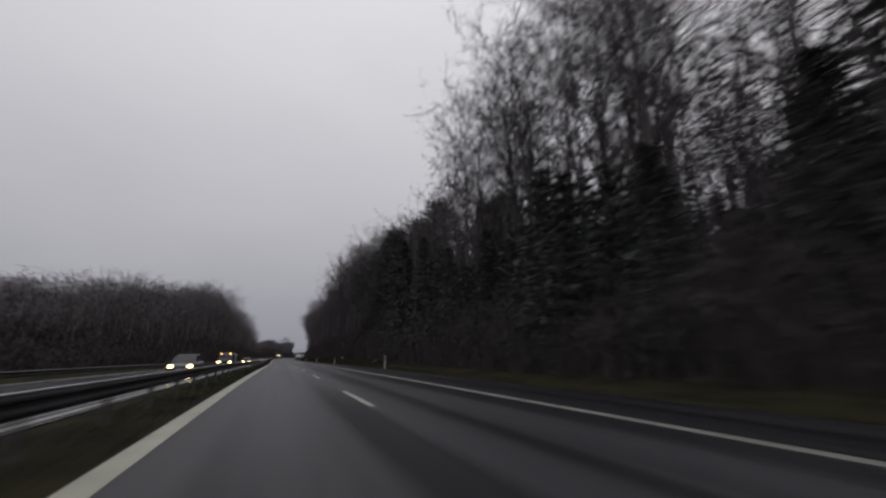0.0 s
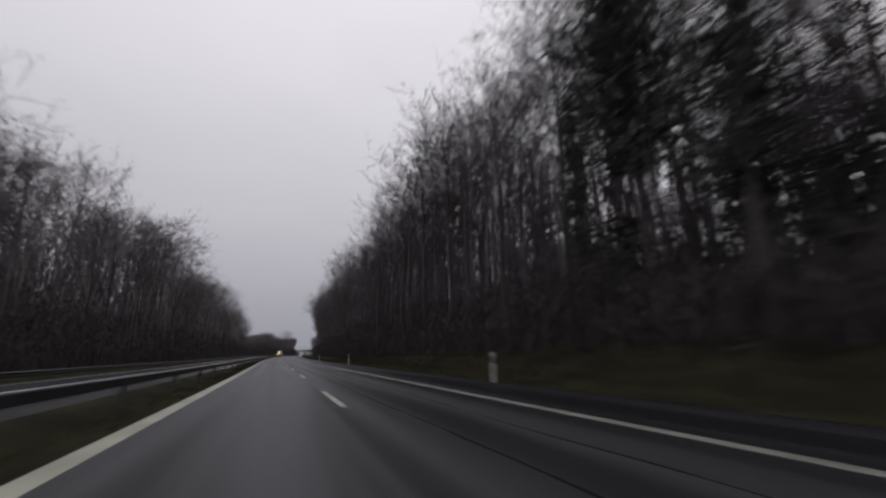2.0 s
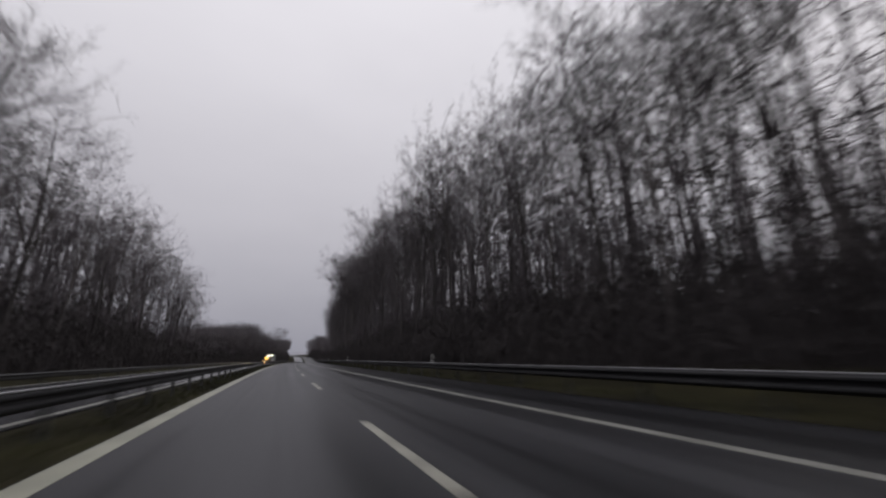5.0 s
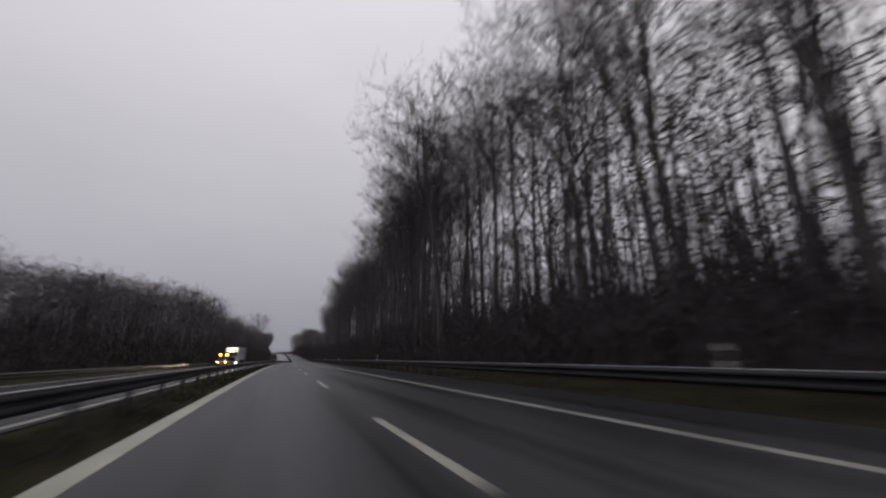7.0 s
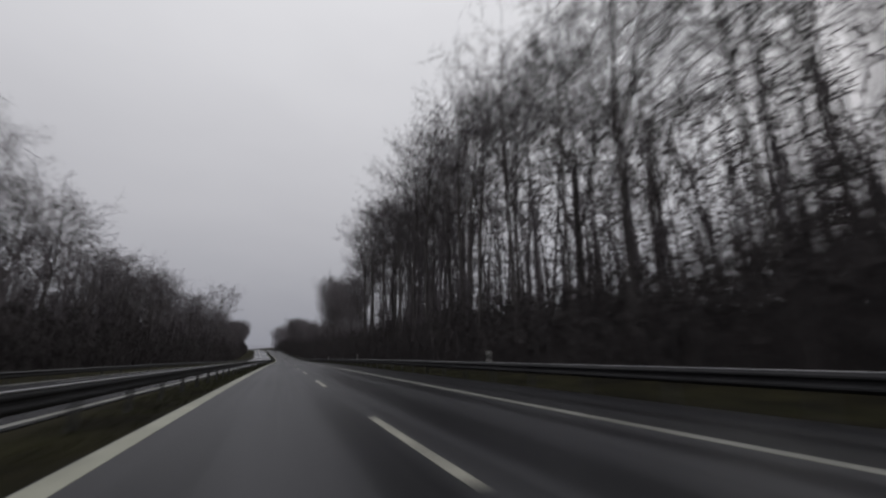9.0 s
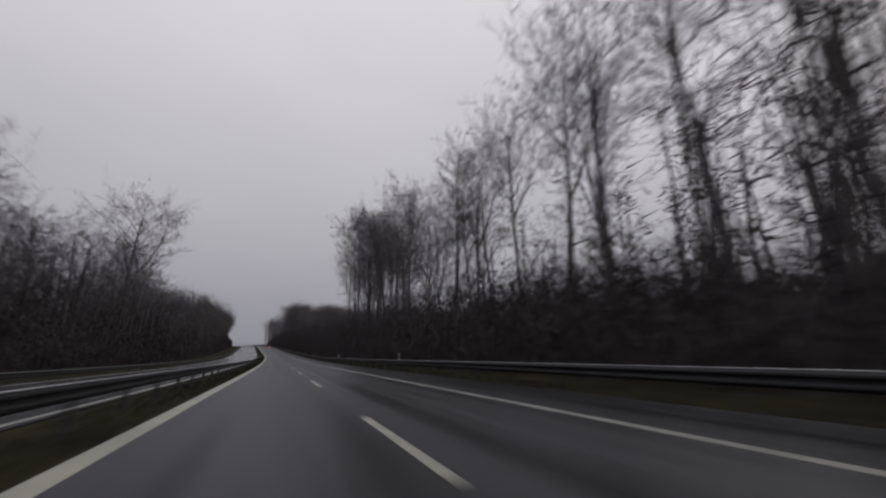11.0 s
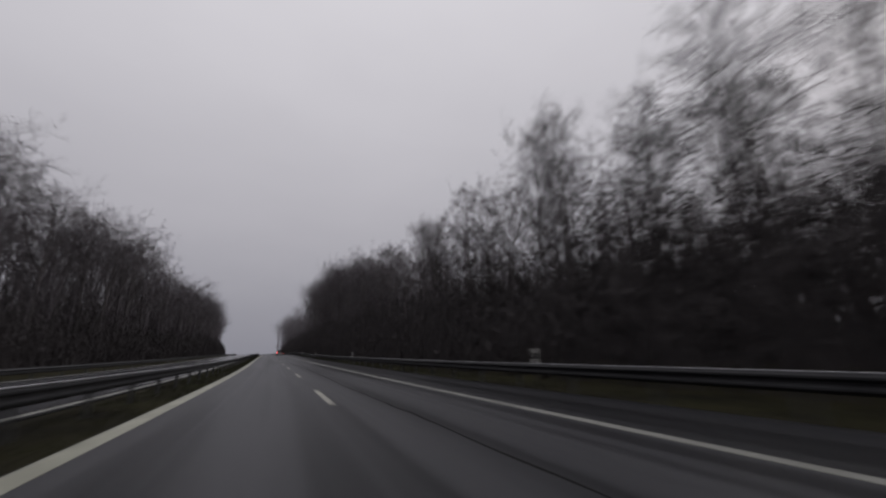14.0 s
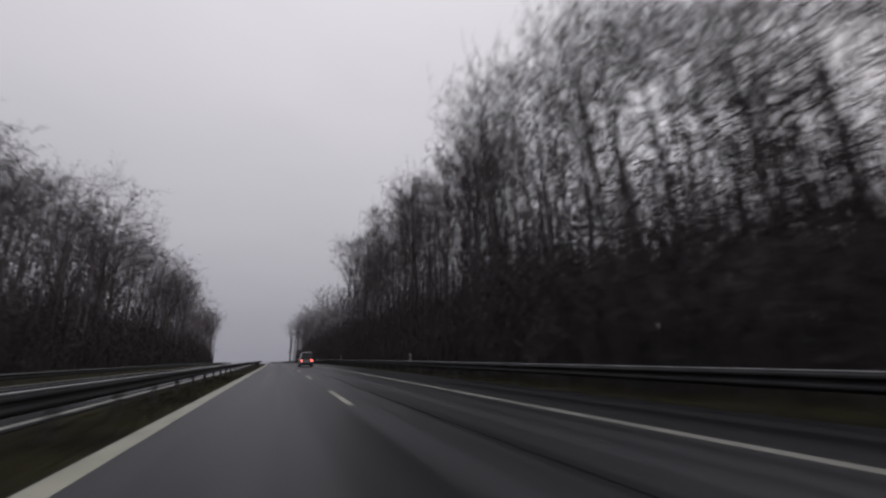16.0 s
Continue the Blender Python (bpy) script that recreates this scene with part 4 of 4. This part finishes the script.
brush(1, (EDGE_S, EDGE_A), 10.0, [-20, 40, 75, 140, 170, 230, 300, 400, 460, 490, 520, 640, 900], [7.5, 8.0, 7.0, 7.0, 7.6, 7.5, 7.2, 7.2, 7.0, 8.2, 9.4, 10.0, 9.5], -12, 790, 340, 31, 140)
brush(-1, ([0, 900], [14.6, 14.6]), 8.5, [0, 34, 70, 120, 250, 300, 340, 400, 900], [3.5, 4.0, 7.0, 9.5, 9.5, 5.0, 6.0, 8.5, 9.5], 8, 790, 270, 32, 70)


def tufts(name, a0, a1, s0, s1, per_metre, tall, seed, mat=GRASS, label="faded winter grass growing on the verge"):
    rng = np.random.default_rng(seed)
    n = int((s1 - s0) * per_metre)
    s, a = rng.uniform(s0, s1, n), rng.uniform(a0, a1, n)
    x, y, road_z = along_course(s, a)
    z = ground_under(1, s, a) if a1 > 8 else np.full(n, -0.035)
    base = np.stack([x, y, road_z + z - 0.02], 1)
    h = tall * rng.uniform(0.4, 1.1, n)
    tip = base + np.stack([rng.normal(0, 0.4, n) * h, rng.normal(0, 0.4, n) * h, h], 1)
    v, f = blades(rng, base, tip, rng.uniform(0.015, 0.04, n))
    return tagged(triangles(name, v, f, mat), label, "grass", kind="stuff")


tufts("grass", -1.6, -0.2, -10, 660, 110, 0.13, 41)
tufts("grass", SHOULDER + 0.1, 13.0, -10, 700, 80, 0.2, 42)
tufts("grass", SHOULDER - 0.04, SHOULDER + 0.3, -10, 620, 55, 0.1, 46)
tufts("grass", 11.6, 17.0, 45, 160, 330, 0.55, 43, DEAD_GRASS, "rough brown dead grass and stalks on the bank")


def hedge(s0, s1, a0, a1, tall, seed, n=9000, mat=HEDGE, label="low brown hedge behind the guardrail"):
    rng = np.random.default_rng(seed)
    s, a = rng.uniform(s0, s1, n), rng.uniform(a0, a1, n)
    edge = np.minimum(1, np.minimum(s - s0, s1 - s) / 1.5)
    x, y, road_z = along_course(s, a)
    low = tall * (0.35 + 0.65 * edge) * rng.random(n) ** 0.8 * (0.9 + 0.15 * np.sin(s * 1.7))
    base = np.stack([x, y, road_z + ground_under(1, s, a) + low], 1)
    tip = base + np.stack([rng.normal(0, 0.2, n), rng.normal(0, 0.2, n), rng.uniform(-0.05, 0.3, n)], 1)
    v, f = blades(rng, base, tip, rng.uniform(0.04, 0.1, n))
    return tagged(triangles("hedge", v, f, mat), label, "hedge")


hedge(655.0, 669.0, 12.4, 14.0, 1.9, 44)
hedge(326.5, 331.0, 12.3, 13.6, 0.95, 45, 2600, MOSSY, "low mossy green bush behind the guardrail")
hedge(341.0, 347.6, 11.7, 13.6, 1.0, 47, 3600, MOSSY, "low mossy green bush behind the guardrail")


# ---------------------------------------------------------------- vehicles
def loft(sections, cap=True):
    """Joins like-numbered outlines, given as lists of (x, y, z), into one skin."""
    bm = bmesh.new()
    rings = [[bm.verts.new(p) for p in ring] for ring in sections]
    for lo, hi in zip(rings, rings[1:]):
        for i in range(len(lo)):
            j = (i + 1) % len(lo)
            bm.faces.new((lo[i], lo[j], hi[j], hi[i]))
    if cap:
        bm.faces.new(rings[0][::-1])
        bm.faces.new(rings[-1])
    bmesh.ops.recalc_face_normals(bm, faces=bm.faces)
    return bm


def wheel(thing, x, y, r, width, side):
    hub = new("wheel")
    hub.parent = thing
    hub.location = (x, y, r)
    bm = bmesh.new()
    bmesh.ops.create_cone(bm, cap_ends=True, segments=20, radius1=r, radius2=r, depth=width, matrix=Matrix.Rotation(radians(90), 4, "Y"))
    bmesh.ops.bevel(bm, geom=[e for e in bm.edges if e.calc_face_angle(0) > 1], offset=0.03, segments=2, affect="EDGES")
    part("tyre", bm, RUBBER, hub)
    bm = bmesh.new()
    bmesh.ops.create_cone(bm, cap_ends=True, segments=16, radius1=r * 0.62, radius2=r * 0.5, depth=0.03,
                          matrix=Matrix.Translation((side * (width / 2 + 0.004), 0, 0)) @ Matrix.Rotation(radians(90 * side), 4, "Y"))
    part("rim", bm, RIM, hub)


def pane(corners, mat, name, thing, thick=0.012):
    """A sheet through four corners, thickened inwards."""
    c = [Vector(p) for p in corners]
    n = (c[1] - c[0]).cross(c[2] - c[0]).normalized() * thick
    return part(name, loft([[p - n for p in c], [p for p in c]]), mat, thing)


def car(paint, label, lights=True, van=False):
    """A car facing its +y."""
    thing = new("car")
    tagged(thing, label, "car", "traffic")
    w, l = 0.74, 1.85
    roof = 1.55 if van else 1.2
    belt = 0.74
    def ring(y, z0, z1, half, cut=0.09):
        return [(-half + cut, y, z0), (half - cut, y, z0), (half, y, z0 + cut), (half, y, z1 - cut), (half - cut, y, z1), (-half + cut, y, z1), (-half, y, z1 - cut), (-half, y, z0 + cut)]
    nose = 0.6 if not van else 0.72
    part("body", loft([ring(-l, 0.3, belt - 0.05, w - 0.1), ring(-l + 0.12, 0.2, belt, w - 0.02), ring(-0.6, 0.17, belt + 0.02, w), ring(0.75, 0.17, belt, w),
                       ring(l - 0.25, 0.2, nose + 0.04, w - 0.03), ring(l, 0.28, nose - 0.08, w - 0.13)]), paint, thing)
    back = -l + (0.08 if van else 0.35)
    def top(y, z, half):
        return [(-half, y, z), (half, y, z)]
    a0, a1, a2, a3 = back, back + (0.1 if van else 0.5), 0.3, 0.98
    low, high = w - 0.06, w - 0.2
    part("roof", loft([[(-high, a1, roof - 0.05), (high, a1, roof - 0.05), (high, a2, roof - 0.05), (-high, a2, roof - 0.05)],
                       [(-high + 0.06, a1 + 0.06, roof), (high - 0.06, a1 + 0.06, roof), (high - 0.06, a2 - 0.06, roof), (-high + 0.06, a2 - 0.06, roof)]]), paint, thing)
    pane([(low, a3, belt), (-low, a3, belt), (-high, a2, roof - 0.05), (high, a2, roof - 0.05)], GLASS, "windscreen", thing)
    pane([(-low, a0, belt), (low, a0, belt), (high, a1, roof - 0.05), (-high, a1, roof - 0.05)], GLASS, "rear_window", thing)
    for side in (1, -1):
        q = [(side * low, a0, belt), (side * low, a3, belt), (side * high, a2, roof - 0.05), (side * high, a1, roof - 0.05)]
        pane(q if side > 0 else q[::-1], GLASS, "side_window", thing)
        part("headlight", box(side * 0.5 - 0.14, side * 0.5 + 0.14, l - 0.16, l + 0.012, nose - 0.2, nose - 0.03, 0.04), LAMP_WHITE if lights else GLASS, thing, "lit headlight")
        part("tail_light", box(side * 0.56 - 0.08, side * 0.56 + 0.08, -l - 0.01, -l + 0.1, belt - 0.2, belt - 0.06, 0.02), LAMP_RED, thing, "red tail light")
        part("mirror", box(side * (w + 0.07) - 0.07, side * (w + 0.07) + 0.07, 0.72, 0.8, belt + 0.02, belt + 0.13, 0.02), paint, thing)
        for y in (-l + 0.62, l - 0.62):
            wheel(thing, side * (w - 0.09), y, 0.26, 0.17, side)
    part("bumper", box(-w + 0.1, w - 0.1, l - 0.1, l + 0.03, 0.2, 0.34, 0.03), BLACK, thing)
    part("bumper", box(-w + 0.1, w - 0.1, -l - 0.03, -l + 0.1, 0.22, 0.38, 0.03), BLACK, thing)
    part("number_plate", box(-0.21, 0.21, -l - 0.045, -l - 0.02, 0.42, 0.5, 0.004), PLASTIC, thing)
    part("number_plate", box(-0.21, 0.21, l + 0.02, l + 0.045, 0.26, 0.34, 0.004), PLASTIC, thing)
    return thing


def lorry(label, long=12.0, tall=2.95):
    """A lorry facing its +y, its front bumper at y = 0."""
    thing = new("lorry")
    tagged(thing, label, "lorry", "traffic")
    w = 1.03
    part("cab", loft([[(-w, -1.75, 0.7), (w, -1.75, 0.7), (w, -0.06, 0.5), (-w, -0.06, 0.5)], [(-w, -1.75, 1.5), (w, -1.75, 1.5), (w, -0.02, 1.4), (-w, -0.02, 1.4)],
                      [(-w + 0.04, -1.75, 2.3), (w - 0.04, -1.75, 2.3), (w - 0.06, -0.2, 2.3), (-w + 0.06, -0.2, 2.3)],
                      [(-w + 0.1, -1.75, 2.85), (w - 0.1, -1.75, 2.85), (w - 0.14, -0.7, 2.75), (-w + 0.14, -0.7, 2.75)]]), CAR_PAINT[3], thing)
    pane([(w - 0.1, -0.005, 1.45), (-w + 0.1, -0.005, 1.45), (-w + 0.14, -0.17, 2.18), (w - 0.14, -0.17, 2.18)], GLASS, "windscreen", thing)
    part("grille", box(-0.6, 0.6, -0.03, 0.02, 0.72, 1.32, 0.02), BLACK, thing)
    part("bumper", box(-w, w, -0.25, 0.05, 0.24, 0.62, 0.05), CAR_PAINT[0], thing)
    part("cargo_box", box(-w, w, -long, -2.0, 0.86, tall, 0.03), TARPAULIN, thing, "dirty white tarpaulin box")
    part("rear_bumper", box(-w, w, -long + 0.05, -long + 0.12, 0.45, 0.82, 0.02), BLACK, thing)
    part("chassis", box(-0.4, 0.4, -long + 0.2, -1.0, 0.5, 0.84), BLACK, thing)
    for side in (1, -1):
        part("side_window", box(side * w - 0.012, side * w + 0.006, -1.2, -0.3, 1.5, 2.1, 0.005), GLASS, thing)
        part("headlight", box(side * 0.78 - 0.15, side * 0.78 + 0.15, -0.05, 0.065, 0.4, 0.58, 0.03), LAMP_COLD, thing, "lit headlight")
        for x, y, z in ((0.25, -0.62, 2.78), (0.66, -0.62, 2.74), (0.25, -0.1, 2.2), (0.66, -0.1, 2.2)):
            part("lamp_bar", box(side * x - 0.16, side * x + 0.16, y, y + 0.1, z - 0.022, z + 0.022, 0.012), LAMP_COLD, thing, "lit white lamp bar")
        part("marker_lamp", box(side * (w + 0.01) - 0.01, side * (w + 0.01) + 0.01, -long + 0.4, -long + 0.5, 0.9, 0.95), LAMP_AMBER, thing, "amber marker lamp")
        part("side_guard", box(side * w - 0.02, side * w + 0.01, -long + 4.2, -3.4, 0.45, 0.72, 0.01), CAR_PAINT[0], thing)
        for y0, y1, z0, z1, m in ((-long + 0.35, -long + 1.5, 1.5, 2.75, BLUE_PRINT), (-long + 2.2, -long + 3.0, 1.5, 2.8, BLUE_PRINT), (-long + 0.3, -long + 2.9, 0.92, 1.22, BLUE_PRINT),
                                  (-long + 3.5, -3.2, 1.9, 2.1, GREY_PRINT), (-long + 3.5, -3.8, 2.25, 2.5, GREY_PRINT)):
            part("print", box(side * (w + 0.004) - 0.004, side * (w + 0.004) + 0.004, y0, y1, z0, z1), m, thing)
        part("tail_light", box(side * 0.8 - 0.14, side * 0.8 + 0.14, -long - 0.02, -long + 0.03, 0.62, 0.74, 0.01), LAMP_RED, thing, "red tail light")
        for y in (-0.95, -long + 1.0, -long + 2.0, -long + 3.0):
            wheel(thing, side * (w - 0.14), y, 0.4, 0.24, side)
    return thing


def light_truck(label):
    """A small truck with a rounded box body, facing its +y."""
    thing = new("light_truck")
    tagged(thing, label, "truck", "traffic")
    w, nose = 0.84, 0.95
    part("cab", loft([[(-w, -1.0, 0.35), (w, -1.0, 0.35), (w - 0.04, nose, 0.3), (-w + 0.04, nose, 0.3)], [(-w, -1.0, 0.8), (w, -1.0, 0.8), (w - 0.06, nose, 0.7), (-w + 0.06, nose, 0.7)],
                      [(-w + 0.02, -1.0, 0.98), (w - 0.02, -1.0, 0.98), (w - 0.06, nose - 0.5, 0.94), (-w + 0.06, nose - 0.5, 0.94)],
                      [(-w + 0.14, -1.0, 1.48), (w - 0.14, -1.0, 1.48), (w - 0.2, nose - 0.95, 1.45), (-w + 0.2, nose - 0.95, 1.45)]]), CAR_PAINT[1], thing)
    pane([(w - 0.12, nose - 0.49, 0.98), (-w + 0.12, nose - 0.49, 0.98), (-w + 0.24, nose - 0.9, 1.41), (w - 0.24, nose - 0.9, 1.41)], GLASS, "windscreen", thing)
    arch = [(x * 0.9, 1.66 - 0.3 * abs(x) ** 3) for x in (1.0, 0.75, 0.4, 0.0, -0.4, -0.75, -1.0)]
    part("cargo_box", loft([[(0.9, y, 0.55)] + [(x, y, z) for x, z in arch] + [(-0.9, y, 0.55)] for y in (-3.6, -1.08)]), GREY_PRINT, thing, "dirty grey rounded box body")
    part("chassis", box(-0.35, 0.35, -3.5, 0.4, 0.3, 0.5), BLACK, thing)
    part("bumper", box(-w, w, nose - 0.12, nose + 0.05, 0.22, 0.4, 0.03), BLACK, thing)
    part("grille", box(-0.32, 0.32, nose - 0.05, nose + 0.02, 0.44, 0.62, 0.01), BLACK, thing)
    for side in (1, -1):
        part("headlight", box(side * 0.6 - 0.15, side * 0.6 + 0.15, nose - 0.1, nose + 0.03, 0.45, 0.63, 0.04), LAMP_WHITE, thing, "lit headlight")
        part("roof_lamp", box(side * 0.5 - 0.1, side * 0.5 + 0.1, -0.2, -0.1, 1.48, 1.53, 0.015), LAMP_AMBER, thing, "lit amber roof lamp")
        part("side_window", box(side * (w - 0.06) - 0.02, side * (w - 0.06) + 0.02, -0.85, 0.05, 1.0, 1.33, 0.01), GLASS, thing)
        part("mirror", box(side * (w + 0.08) - 0.06, side * (w + 0.08) + 0.06, 0.25, 0.32, 1.0, 1.24, 0.02), BLACK, thing)
        part("tail_light", box(side * 0.7 - 0.08, side * 0.7 + 0.08, -3.63, -3.58, 0.56, 0.68, 0.01), LAMP_RED, thing, "red tail light")
        for y in (-2.7, 0.3):
            wheel(thing, side * (w - 0.1), y, 0.3, 0.2, side)
    return thing


def beam(thing, y, z, power):
    """The light that a vehicle's dipped headlights throw ahead of it."""
    spot = bpy.data.lights.new("headlight_beam", "SPOT")
    spot.energy, spot.color, spot.spot_size, spot.spot_blend, spot.shadow_soft_size = power, (1.0, 0.8, 0.5), radians(30), 0.6, 0.3
    ob = new("headlight_beam", spot)
    ob.parent = thing
    ob.matrix_local = pose(0, y, z, 88, 0, -10)


def oncoming(thing, s, across=-4.0):
    thing.matrix_basis = stand(s, across, 0.0, 180)


oncoming(car(CAR_PAINT[0], "grey car with lit headlights on the oncoming carriageway"), 30.4, -4.1)
oncoming(light_truck("small dark truck with grey box body, lit headlights and roof lamps"), 55.4, -4.6)
oncoming(car(CAR_PAINT[1], "dark blue car with lit headlights on the oncoming carriageway"), 85.5, -4.1)
recovery_van = car(ORANGE_PAINT, "orange van with lit headlights and lit amber roof lamps", van=True)
for side in (1, -1):
    part("roof_lamp", box(side * 0.42 - 0.14, side * 0.42 + 0.14, 0.1, 0.3, 1.55, 1.72, 0.04), LAMP_AMBER, recovery_van, "lit amber roof lamp")
oncoming(recovery_van, 345.0, -6.9)
beam(recovery_van, 1.95, 0.6, 5000.0)
oncoming(lorry("white box lorry with blue prints, lit headlights and lamp bars", long=10.9), 352.3, -6.9)
lead = car(CAR_PAINT[2], "silver car with lit tail lights in the slow lane", lights=False, van=True)
lead.matrix_basis = stand(682.0, 1.45 * LANE)
